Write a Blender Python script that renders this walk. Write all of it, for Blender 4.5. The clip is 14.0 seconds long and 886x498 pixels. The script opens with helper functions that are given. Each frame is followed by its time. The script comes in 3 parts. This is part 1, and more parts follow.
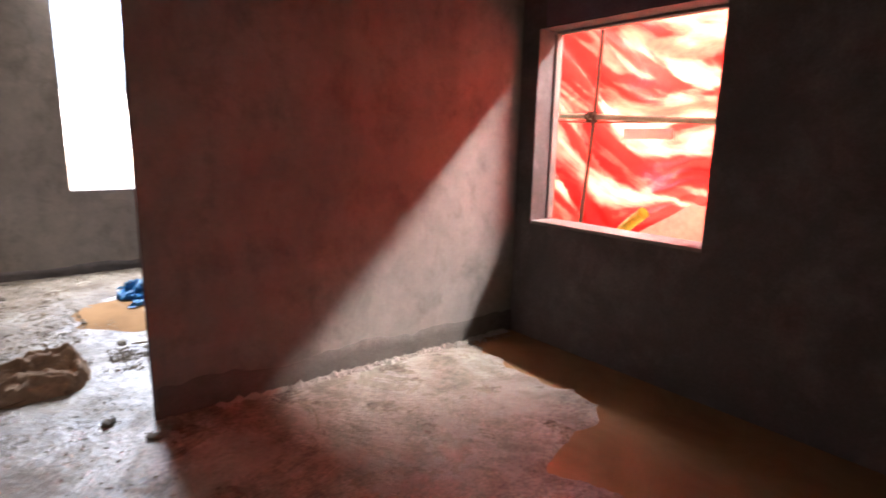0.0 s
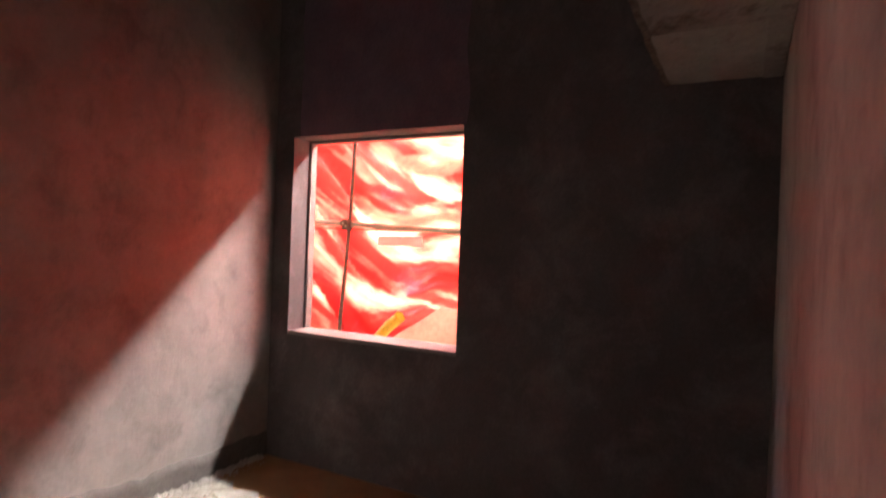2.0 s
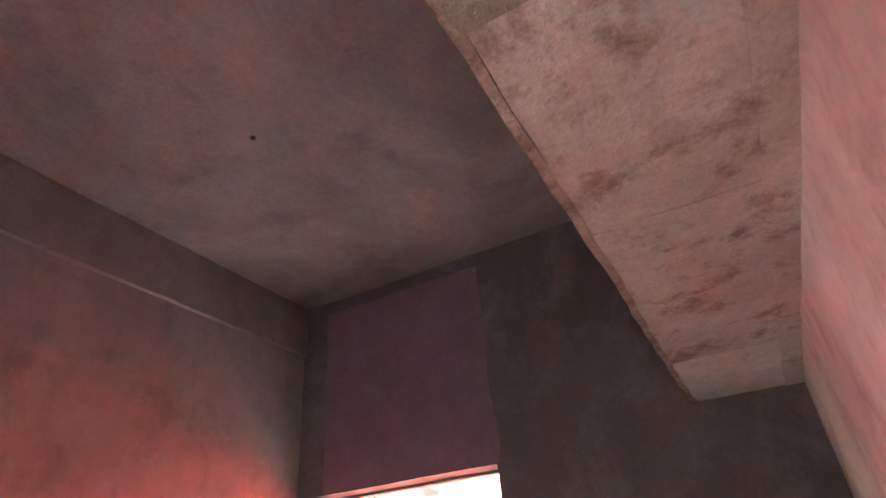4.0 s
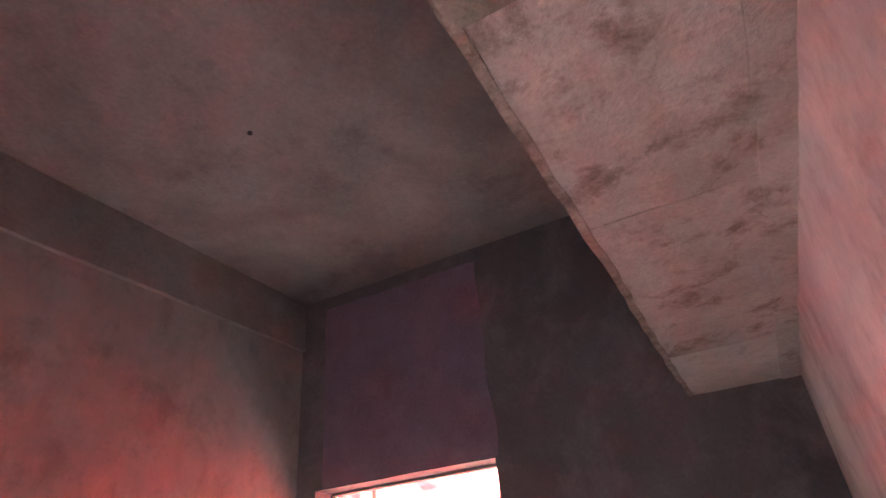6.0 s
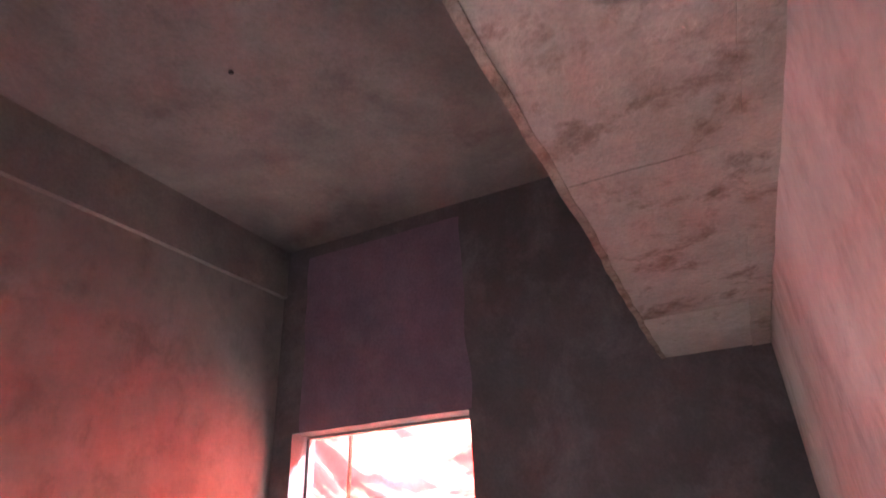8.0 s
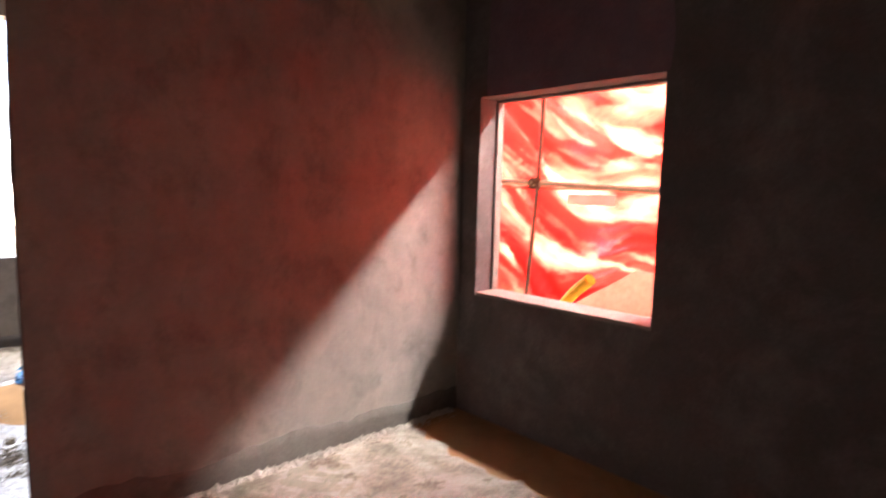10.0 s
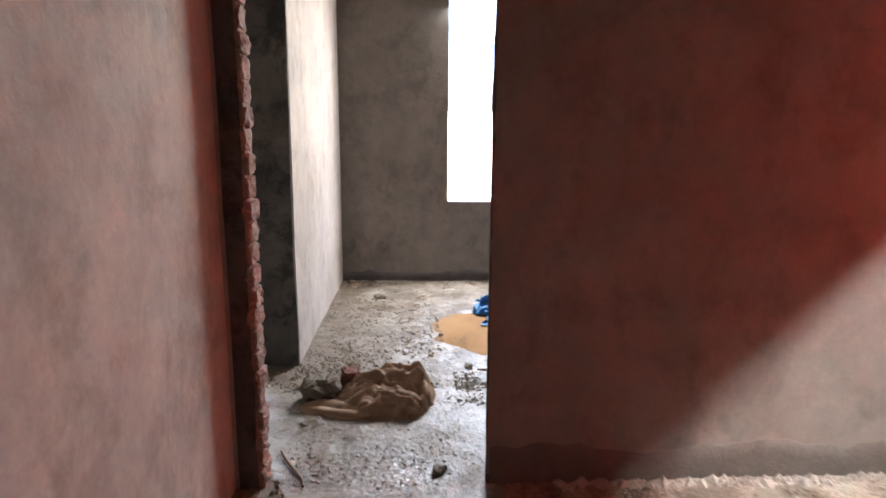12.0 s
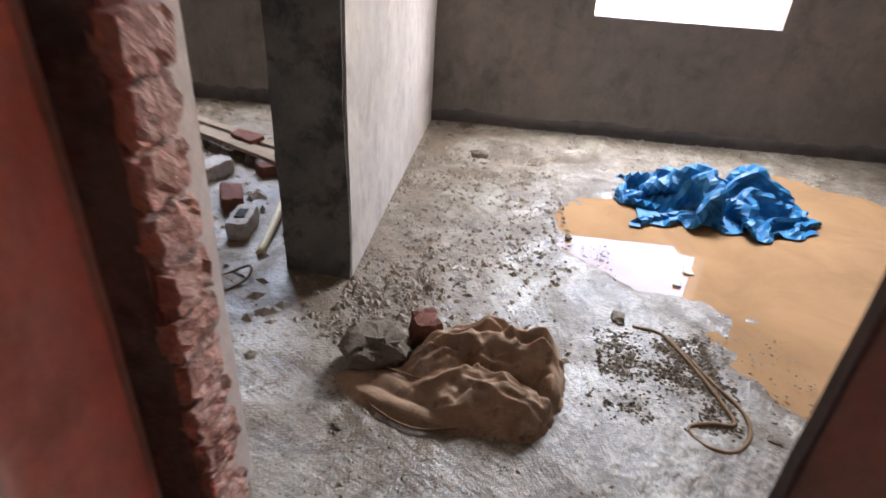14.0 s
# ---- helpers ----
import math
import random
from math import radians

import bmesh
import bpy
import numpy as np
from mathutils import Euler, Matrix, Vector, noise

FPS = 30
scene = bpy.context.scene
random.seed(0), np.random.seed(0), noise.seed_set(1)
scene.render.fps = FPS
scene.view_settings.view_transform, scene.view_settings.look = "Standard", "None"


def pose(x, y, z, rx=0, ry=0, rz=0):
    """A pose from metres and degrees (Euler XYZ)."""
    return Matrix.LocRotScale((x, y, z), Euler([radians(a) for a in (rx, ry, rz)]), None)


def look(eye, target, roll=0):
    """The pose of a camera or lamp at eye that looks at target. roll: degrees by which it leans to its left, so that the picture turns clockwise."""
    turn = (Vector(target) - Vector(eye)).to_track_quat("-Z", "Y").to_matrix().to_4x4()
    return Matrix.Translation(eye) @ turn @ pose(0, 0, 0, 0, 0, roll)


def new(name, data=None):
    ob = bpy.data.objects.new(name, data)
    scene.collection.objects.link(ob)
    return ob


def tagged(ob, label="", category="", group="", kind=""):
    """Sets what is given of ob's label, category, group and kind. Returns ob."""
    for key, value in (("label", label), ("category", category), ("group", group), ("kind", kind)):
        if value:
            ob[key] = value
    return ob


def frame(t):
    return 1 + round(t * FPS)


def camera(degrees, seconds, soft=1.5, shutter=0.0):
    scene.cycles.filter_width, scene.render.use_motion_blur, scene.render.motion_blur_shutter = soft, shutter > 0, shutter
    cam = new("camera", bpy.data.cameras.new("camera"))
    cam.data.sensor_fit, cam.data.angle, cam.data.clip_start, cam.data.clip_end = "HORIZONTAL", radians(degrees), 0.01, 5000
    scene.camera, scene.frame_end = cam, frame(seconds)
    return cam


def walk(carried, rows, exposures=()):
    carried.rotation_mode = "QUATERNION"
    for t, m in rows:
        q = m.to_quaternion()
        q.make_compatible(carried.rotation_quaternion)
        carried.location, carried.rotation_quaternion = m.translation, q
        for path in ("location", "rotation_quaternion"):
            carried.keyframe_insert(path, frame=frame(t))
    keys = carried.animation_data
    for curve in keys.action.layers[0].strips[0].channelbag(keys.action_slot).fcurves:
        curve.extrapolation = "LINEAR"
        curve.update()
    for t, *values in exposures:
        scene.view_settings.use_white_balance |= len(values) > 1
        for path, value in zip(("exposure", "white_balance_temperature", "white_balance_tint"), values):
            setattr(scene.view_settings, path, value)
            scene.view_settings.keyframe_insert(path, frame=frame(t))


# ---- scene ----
cam = camera(76.1, 14.0, soft=1.6, shutter=0.4)
PATH = [
    (0, (-0.509, -2.969, 1.453), (0.706, -1.428, 1.065), 1.2),
    (0.5, (-0.398, -2.878, 1.480), (1.003, -1.504, 1.089), 1.7),
    (1, (-0.398, -2.815, 1.486), (1.116, -1.555, 1.142), 1.4),
    (1.5, (-0.472, -2.787, 1.499), (1.215, -1.742, 1.248), 2.4),
    (2, (-0.420, -2.872, 1.489), (1.351, -1.942, 1.478), 2.1),
    (2.5, (-0.431, -2.891, 1.537), (1.309, -1.991, 1.941), 0.4),
    (3, (-0.501, -2.746, 1.542), (1.139, -1.957, 2.371), -1.1),
    (3.5, (-0.550, -2.745, 1.595), (0.981, -2.006, 2.640), -4.6),
    (4.3, (-0.552, -2.745, 1.596), (0.980, -1.980, 2.628), -5.2),
    (6.5, (-0.553, -2.745, 1.597), (0.994, -1.990, 2.615), -5.4),
    (7, (-0.549, -2.746, 1.603), (1.008, -2.012, 2.636), -5.4),
    (7.5, (-0.543, -2.746, 1.611), (1.016, -1.993, 2.613), -5.4),
    (8, (-0.513, -2.774, 1.598), (1.108, -2.000, 2.478), -3.0),
    (10.5, (-0.285, -2.821, 1.545), (0.784, -1.179, 1.138), -2.0),
    (11, (-0.324, -2.807, 1.455), (0.214, -0.922, 1.057), 0.3),
    (11.5, (-0.323, -2.639, 1.430), (-0.062, -0.693, 1.046), 0.7),
    (12, (-0.313, -2.200, 1.442), (-0.208, -0.248, 1.081), 0.5),
    (12.5, (-0.303, -1.885, 1.454), (-0.299, 0.074, 1.052), 0.3),
    (13, (-0.338, -1.443, 1.362), (-0.484, 0.477, 0.821), 1.4),
    (13.5, (-0.479, -1.030, 1.454), (-0.639, 0.784, 0.628), 1.7),
    (14, (-0.489, -0.625, 1.325), (-0.651, 1.107, 0.339), 3.9),
]
# exposures: the phone brightens while it looks up at the dark ceiling
EXPO = [(0.0, 5.3, 5900, 12), (1.0, 5.5, 5900, 12), (2.0, 5.3, 5900, 12), (2.5, 5.3, 5900, 12), (3.0, 6.3, 5900, 13), (3.6, 7.4, 5500, 12), (5.0, 7.25, 5000, 16), (8.0, 7.25, 5000, 16),
        (10.2, 5.3, 6100, 11), (11.5, 5.1, 6000, 10), (14.0, 5.15, 5850, 10)]
walk(cam, [(t, look(eye, target, roll)) for t, eye, target, roll in PATH], EXPO)

# ---- world and sun ----
SUN_TO = Vector((0.58, -0.33, 0.75)).normalized()
world = bpy.data.worlds.new("sky")
world.use_nodes = True
scene.world = world
wn = world.node_tree
sky = wn.nodes.new("ShaderNodeTexSky")
sky.sky_type, sky.sun_disc = "NISHITA", False
sky.sun_elevation = math.asin(SUN_TO.z)
sky.sun_rotation = math.atan2(SUN_TO.x, SUN_TO.y)
sky.dust_density = 8.0
sky.air_density, sky.ozone_density = 0.7, 0.4
wn.links.new(sky.outputs[0], wn.nodes["Background"].inputs[0])
wn.nodes["Background"].inputs[1].default_value = 0.15
sun_data = bpy.data.lights.new("sun", "SUN")
sun_data.energy, sun_data.angle, sun_data.color = 1.5, radians(26), (1.0, 0.96, 0.9)
sun = new("sun", sun_data)
sun.matrix_world = look(SUN_TO * 20, (0, 0, 0))

hall_data = bpy.data.lights.new("window_daylight", "AREA")
hall_data.shape, hall_data.size, hall_data.size_y, hall_data.energy, hall_data.color = "RECTANGLE", 1.44, 1.5, 1.5, (1.0, 0.97, 0.93)
hall_light = new("window_daylight", hall_data)
hall_light.matrix_world = look((1.265, -5.33, 1.62), (1.265, -3.0, 1.62))

room_data = bpy.data.lights.new("window_daylight", "AREA")
room_data.shape, room_data.size, room_data.size_y, room_data.energy, room_data.color = "RECTANGLE", 1.2, 0.9, 7.5, (1.0, 0.96, 0.90)
room_light = new("window_daylight", room_data)
room_light.matrix_world = look((0.68, 3.88, 2.5), (0.45, 1.9, 0.6))

store_data = bpy.data.lights.new("window_daylight", "AREA")
store_data.shape, store_data.size, store_data.size_y, store_data.energy, store_data.color = "RECTANGLE", 1.2, 0.6, 2.5, (1.0, 0.97, 0.93)
store_light = new("window_daylight", store_data)
store_light.matrix_world = look((-2.37, 3.88, 1.98), (-2.3, 2.0, 0.4))

# ---- materials ----


def ramp(nt, src, stops):
    n = nt.nodes.new("ShaderNodeValToRGB")
    e = n.color_ramp.elements
    while len(e) < len(stops):
        e.new(0.5)
    for el, (p, c) in zip(e, stops):
        el.position = p
        el.color = (c, c, c, 1) if not isinstance(c, tuple) else (*c, 1)
    nt.links.new(src, n.inputs[0])
    return n.outputs[0]


def noise_tex(nt, vec, scale, detail=5, rough=0.6, dist=0.0):
    n = nt.nodes.new("ShaderNodeTexNoise")
    for k, v in (("Scale", scale), ("Detail", detail), ("Roughness", rough), ("Distortion", dist)):
        n.inputs[k].default_value = v
    nt.links.new(vec, n.inputs["Vector"])
    return n.outputs["Fac"]


def blend(nt, fac, a, b, mode="MIX"):
    n = nt.nodes.new("ShaderNodeMix")
    n.data_type, n.blend_type = "RGBA", mode
    for sock, v in ((n.inputs[0], fac), (n.inputs[6], a), (n.inputs[7], b)):
        if isinstance(v, (int, float)):
            sock.default_value = v
        elif isinstance(v, tuple):
            sock.default_value = (*v, 1)
        else:
            nt.links.new(v, sock)
    return n.outputs[2]


def surface(name, base, dark, stain, scale=1.6, grain=60, rough=(0.75, 0.95), bump=0.25, stretch=(1, 1, 1), stain_range=(0.52, 0.72), spec=0.3, metal=0.0, dist=0.02, grain_amt=0.5, grain_low=0.66):
    """A mineral or cloth surface: large patches, stains and fine grain, with relief."""
    m = bpy.data.materials.new(name)
    m.use_nodes = True
    nt = m.node_tree
    b = nt.nodes["Principled BSDF"]
    geo = nt.nodes.new("ShaderNodeNewGeometry")
    mp = nt.nodes.new("ShaderNodeMapping")
    mp.inputs["Scale"].default_value = stretch
    nt.links.new(geo.outputs["Position"], mp.inputs["Vector"])
    v = mp.outputs[0]
    big = noise_tex(nt, v, scale, 6, 0.62, 0.4)
    fine = noise_tex(nt, v, grain, 4, 0.7)
    mid = noise_tex(nt, v, scale * 5.3, 5, 0.65)
    spots = noise_tex(nt, v, scale * 1.9 + 0.7, 7, 0.7, 0.25)
    c = blend(nt, ramp(nt, big, [(0.3, 0.0), (0.7, 1.0)]), dark, base)
    c = blend(nt, ramp(nt, spots, [(stain_range[0], 0.0), (stain_range[1], 0.85)]), c, stain)
    c = blend(nt, 0.5, c, ramp(nt, mid, [(0.3, 0.72), (0.7, 1.12)]), "MULTIPLY")
    c = blend(nt, grain_amt, c, ramp(nt, fine, [(0.3, grain_low), (0.72, 1.86 - grain_low)]), "MULTIPLY")
    nt.links.new(c, b.inputs["Base Color"])
    nt.links.new(ramp(nt, mid, [(0.3, rough[0]), (0.7, rough[1])]), b.inputs["Roughness"])
    b.inputs["Specular IOR Level"].default_value = spec
    b.inputs["Metallic"].default_value = metal
    bp = nt.nodes.new("ShaderNodeBump")
    bp.inputs["Strength"].default_value, bp.inputs["Distance"].default_value = bump, dist
    h = blend(nt, 0.35, mid, fine)
    nt.links.new(h, bp.inputs["Height"])
    nt.links.new(bp.outputs[0], b.inputs["Normal"])
    return m


M_PLASTER = surface("cement_plaster", (0.27, 0.238, 0.21), (0.19, 0.168, 0.148), (0.13, 0.115, 0.10), 1.7, 45, bump=0.2, stretch=(1, 1, 0.85), stain_range=(0.5, 0.72), grain_amt=0.22)
M_PLASTER_PINK = surface("pale_plaster", (0.46, 0.40, 0.35), (0.34, 0.295, 0.26), (0.23, 0.19, 0.16), 1.9, 45, bump=0.2, stretch=(1, 1, 0.8), stain_range=(0.5, 0.72), grain_amt=0.25)
# one dark tone for damp render and for the backlit window wall's shade
M_PLASTER_DARK = surface("damp_and_shaded_plaster", (0.125, 0.11, 0.105), (0.078, 0.069, 0.065), (0.22, 0.19, 0.18), 1.1, 60, bump=0.2, stain_range=(0.48, 0.80))
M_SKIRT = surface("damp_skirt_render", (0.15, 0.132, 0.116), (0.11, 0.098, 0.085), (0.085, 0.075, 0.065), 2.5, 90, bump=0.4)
M_CEILING = surface("ceiling_plaster", (0.26, 0.228, 0.20), (0.12, 0.10, 0.09), (0.08, 0.062, 0.055), 0.9, 50, bump=0.12, stain_range=(0.55, 0.8))
M_CONCRETE = surface("shuttered_concrete", (0.46, 0.42, 0.36), (0.33, 0.285, 0.235), (0.15, 0.11, 0.08), 3.0, 80, bump=0.6, stain_range=(0.52, 0.66))
M_CONCRETE_OLD = surface("old_shuttered_concrete", (0.24, 0.22, 0.165), (0.17, 0.15, 0.11), (0.34, 0.32, 0.26), 6.0, 80, bump=0.8, stain_range=(0.58, 0.66))
M_CONCRETE_LIT = surface("lit_shuttered_concrete", (0.52, 0.49, 0.42), (0.42, 0.385, 0.325), (0.25, 0.20, 0.16), 3.5, 80, bump=0.5, stain_range=(0.58, 0.72))
M_CONCRETE_EDGE = surface("crumbling_slab_edge", (0.36, 0.31, 0.25), (0.20, 0.165, 0.125), (0.13, 0.09, 0.06), 8.0, 90, bump=0.9, stain_range=(0.46, 0.62))
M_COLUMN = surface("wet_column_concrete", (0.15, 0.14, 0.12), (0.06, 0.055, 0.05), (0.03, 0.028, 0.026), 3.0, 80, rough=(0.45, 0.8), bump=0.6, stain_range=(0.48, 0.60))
M_MORTAR = surface("crumbled_mortar", (0.42, 0.38, 0.33), (0.28, 0.25, 0.22), (0.20, 0.17, 0.15), 9, 120, bump=0.8)
M_BRICK = surface("broken_brick", (0.40, 0.245, 0.19), (0.24, 0.14, 0.11), (0.46, 0.33, 0.27), 9, 110, bump=1.0, stain_range=(0.45, 0.62))
M_BRICK_RED = surface("red_brick", (0.20, 0.075, 0.05), (0.12, 0.045, 0.032), (0.07, 0.035, 0.028), 12, 140, bump=0.6)
M_BRICK_GREY = surface("mortared_brick", (0.50, 0.47, 0.44), (0.40, 0.36, 0.33), (0.30, 0.16, 0.12), 11, 120, bump=0.6)
M_GRAVEL = surface("rubble_chips", (0.27, 0.22, 0.165), (0.17, 0.135, 0.10), (0.38, 0.335, 0.28), 14, 150, rough=(0.4, 0.8), bump=0.4)
M_STONE = surface("cement_lump", (0.21, 0.175, 0.13), (0.12, 0.095, 0.07), (0.07, 0.055, 0.042), 8, 110, bump=0.8)
M_BURLAP = surface("burlap", (0.38, 0.255, 0.165), (0.24, 0.145, 0.09), (0.085, 0.042, 0.03), 7, 200, bump=0.9, stain_range=(0.54, 0.70), dist=0.006)
M_ROPE = surface("jute_rope", (0.20, 0.125, 0.07), (0.16, 0.095, 0.05), (0.10, 0.06, 0.035), 20, 260, bump=0.6, dist=0.004)
M_WOOD = surface("weathered_plank", (0.33, 0.25, 0.17), (0.22, 0.165, 0.115), (0.14, 0.10, 0.07), 5, 120, bump=0.4, stretch=(1, 6, 6))
M_BAMBOO = surface("pale_bamboo", (0.60, 0.52, 0.33), (0.48, 0.40, 0.24), (0.30, 0.24, 0.14), 8, 100, rough=(0.4, 0.6), bump=0.2)
M_STEEL = surface("rusty_rod", (0.20, 0.13, 0.09), (0.12, 0.075, 0.05), (0.28, 0.16, 0.08), 15, 160, rough=(0.5, 0.8), bump=0.3, metal=0.4)
M_YELLOW = surface("yellow_pipe_plastic", (0.80, 0.55, 0.02), (0.68, 0.45, 0.015), (0.5, 0.34, 0.03), 6, 90, rough=(0.35, 0.5), bump=0.05)
M_GROUND = surface("dry_soil", (0.42, 0.34, 0.24), (0.33, 0.26, 0.18), (0.24, 0.19, 0.13), 0.6, 20, bump=0.4)
M_ORANGE = surface("orange_house_paint", (0.72, 0.36, 0.16), (0.64, 0.30, 0.13), (0.50, 0.24, 0.12), 0.7, 30, bump=0.1)
M_CREAM = surface("cream_house_paint", (0.72, 0.62, 0.36), (0.64, 0.54, 0.30), (0.5, 0.42, 0.25), 0.7, 30, bump=0.1)
M_PAPER = surface("pale_scrap", (0.72, 0.68, 0.60), (0.62, 0.56, 0.48), (0.45, 0.36, 0.26), 12, 90, bump=0.2)
M_HAZE = surface("horizon_haze", (0.80, 0.78, 0.74), (0.76, 0.74, 0.70), (0.70, 0.68, 0.64), 0.2, 5, bump=0.05)
M_DARK = surface("dark_void", (0.03, 0.028, 0.026), (0.02, 0.02, 0.02), (0.015, 0.014, 0.013), 5, 60, bump=0.3)


def floor_material():
    """Rough cement screed, partly wet: wetness darkens the paste and smooths it."""
    m = surface("wet_screed", (0.34, 0.29, 0.235), (0.20, 0.165, 0.128), (0.13, 0.10, 0.076), 2.3, 48, rough=(0.5, 0.8), bump=0.55, stain_range=(0.44, 0.60), spec=0.5, dist=0.03, grain_amt=1.0, grain_low=0.35)
    nt = m.node_tree
    b = nt.nodes["Principled BSDF"]
    geo = nt.nodes.new("ShaderNodeNewGeometry")
    wet = noise_tex(nt, geo.outputs["Position"], 2.3, 6, 0.65, 0.6)
    nt.links.new(ramp(nt, wet, [(0.38, 0.70), (0.60, 0.24)]), b.inputs["Roughness"])
    # brown dirt, thickest along the inner wall
    sep = nt.nodes.new("ShaderNodeSeparateXYZ")
    nt.links.new(geo.outputs["Position"], sep.inputs[0])
    near = nt.nodes.new("ShaderNodeMapRange")
    near.inputs["From Min"].default_value, near.inputs["From Max"].default_value = 0.1, -1.0
    near.inputs["To Min"].default_value, near.inputs["To Max"].default_value = -0.12, 0.16
    nt.links.new(sep.outputs["X"], near.inputs["Value"])
    add = nt.nodes.new("ShaderNodeMath")
    add.operation = "ADD"
    nt.links.new(near.outputs[0], add.inputs[0])
    nt.links.new(noise_tex(nt, geo.outputs["Position"], 6.5, 8, 0.72, 0.8), add.inputs[1])
    c = b.inputs["Base Color"].links[0].from_socket
    c = blend(nt, ramp(nt, add.outputs[0], [(0.46, 0.0), (0.60, 0.85)]), c, (0.15, 0.11, 0.075))
    # patches of brown grit, dark chips and pale cement spill
    grit = noise_tex(nt, geo.outputs["Position"], 3.1, 9, 0.74, 0.5)
    chip = noise_tex(nt, geo.outputs["Position"], 55, 3, 0.6)
    spill = noise_tex(nt, geo.outputs["Position"], 1.3, 7, 0.7, 0.9)
    inner = nt.nodes.new("ShaderNodeMapRange")
    inner.inputs["From Min"].default_value, inner.inputs["From Max"].default_value = -0.6, 0.2
    inner.inputs["To Min"].default_value, inner.inputs["To Max"].default_value = -0.10, 0.0
    nt.links.new(sep.outputs["Y"], inner.inputs["Value"])
    def littered(src):
        k = nt.nodes.new("ShaderNodeMath")
        nt.links.new(src, k.inputs[0])
        nt.links.new(inner.outputs[0], k.inputs[1])
        return k.outputs[0]
    grit, dark_chip = littered(grit), littered(chip)
    c = blend(nt, ramp(nt, spill, [(0.52, 0.0), (0.58, 0.5)]), c, (0.34, 0.315, 0.265))
    c = blend(nt, ramp(nt, grit, [(0.50, 0.0), (0.57, 0.8)]), c, (0.105, 0.078, 0.052))
    c = blend(nt, ramp(nt, dark_chip, [(0.61, 0.0), (0.65, 0.85)]), c, (0.06, 0.046, 0.034))
    c = blend(nt, ramp(nt, chip, [(0.30, 0.4), (0.35, 0.0)]), c, (0.46, 0.42, 0.36))
    nt.links.new(c, b.inputs["Base Color"])
    return m


def water_material(name, col, rough):
    m = bpy.data.materials.new(name)
    m.use_nodes = True
    nt = m.node_tree
    b = nt.nodes["Principled BSDF"]
    geo = nt.nodes.new("ShaderNodeNewGeometry")
    f = noise_tex(nt, geo.outputs["Position"], 2.5, 6, 0.65, 0.6)
    c = blend(nt, ramp(nt, f, [(0.35, 0.0), (0.7, 1.0)]), col, tuple(0.72 * k for k in col))
    nt.links.new(c, b.inputs["Base Color"])
    b.inputs["Roughness"].default_value = rough
    b.inputs["IOR"].default_value = 1.33
    b.inputs["Specular IOR Level"].default_value = 0.6
    return m


def sheet_material(name, col, pale, through_amount, gloss, fold_scale, stretch=(1, 1, 1), spec=0.5, swag=0.0):
    """Thin plastic sheet: some light passes through, some comes back; streaked with a paler colour."""
    m = bpy.data.materials.new(name)
    m.use_nodes = True
    nt = m.node_tree
    b = nt.nodes["Principled BSDF"]
    out = nt.nodes["Material Output"]
    geo = nt.nodes.new("ShaderNodeNewGeometry")
    mp = nt.nodes.new("ShaderNodeMapping")
    mp.inputs["Scale"].default_value = stretch
    where = geo.outputs["Position"]
    if swag:  # pale streaks follow the hanging curve of the folds, where sheen would lie
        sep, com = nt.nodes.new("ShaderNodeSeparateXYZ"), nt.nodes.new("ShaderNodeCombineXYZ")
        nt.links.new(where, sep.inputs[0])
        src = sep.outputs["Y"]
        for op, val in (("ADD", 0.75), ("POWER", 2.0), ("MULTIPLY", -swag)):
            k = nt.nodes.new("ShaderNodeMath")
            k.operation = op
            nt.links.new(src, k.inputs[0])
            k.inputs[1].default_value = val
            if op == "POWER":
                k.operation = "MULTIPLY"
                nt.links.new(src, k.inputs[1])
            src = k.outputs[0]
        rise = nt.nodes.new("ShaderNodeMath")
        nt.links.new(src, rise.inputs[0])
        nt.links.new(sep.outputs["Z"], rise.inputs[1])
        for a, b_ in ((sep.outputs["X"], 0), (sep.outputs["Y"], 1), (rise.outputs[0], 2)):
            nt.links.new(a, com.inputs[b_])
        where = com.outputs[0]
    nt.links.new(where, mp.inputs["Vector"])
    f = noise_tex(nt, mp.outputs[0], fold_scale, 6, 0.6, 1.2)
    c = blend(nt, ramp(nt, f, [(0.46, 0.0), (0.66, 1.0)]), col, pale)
    b.inputs["Specular IOR Level"].default_value = spec
    nt.links.new(c, b.inputs["Base Color"])
    b.inputs["Roughness"].default_value = gloss
    tr = nt.nodes.new("ShaderNodeBsdfTranslucent")
    nt.links.new(c, tr.inputs["Color"])
    mx = nt.nodes.new("ShaderNodeMixShader")
    mx.inputs[0].default_value = through_amount
    nt.links.new(b.outputs[0], mx.inputs[1])
    nt.links.new(tr.outputs[0], mx.inputs[2])
    nt.links.new(mx.outputs[0], out.inputs["Surface"])
    bp = nt.nodes.new("ShaderNodeBump")
    bp.inputs["Strength"].default_value, bp.inputs["Distance"].default_value = 0.4, 0.02
    nt.links.new(noise_tex(nt, geo.outputs["Position"], 18, 4, 0.6, 0.5), bp.inputs["Height"])
    nt.links.new(bp.outputs[0], b.inputs["Normal"])
    nt.links.new(bp.outputs[0], tr.inputs["Normal"])
    return m


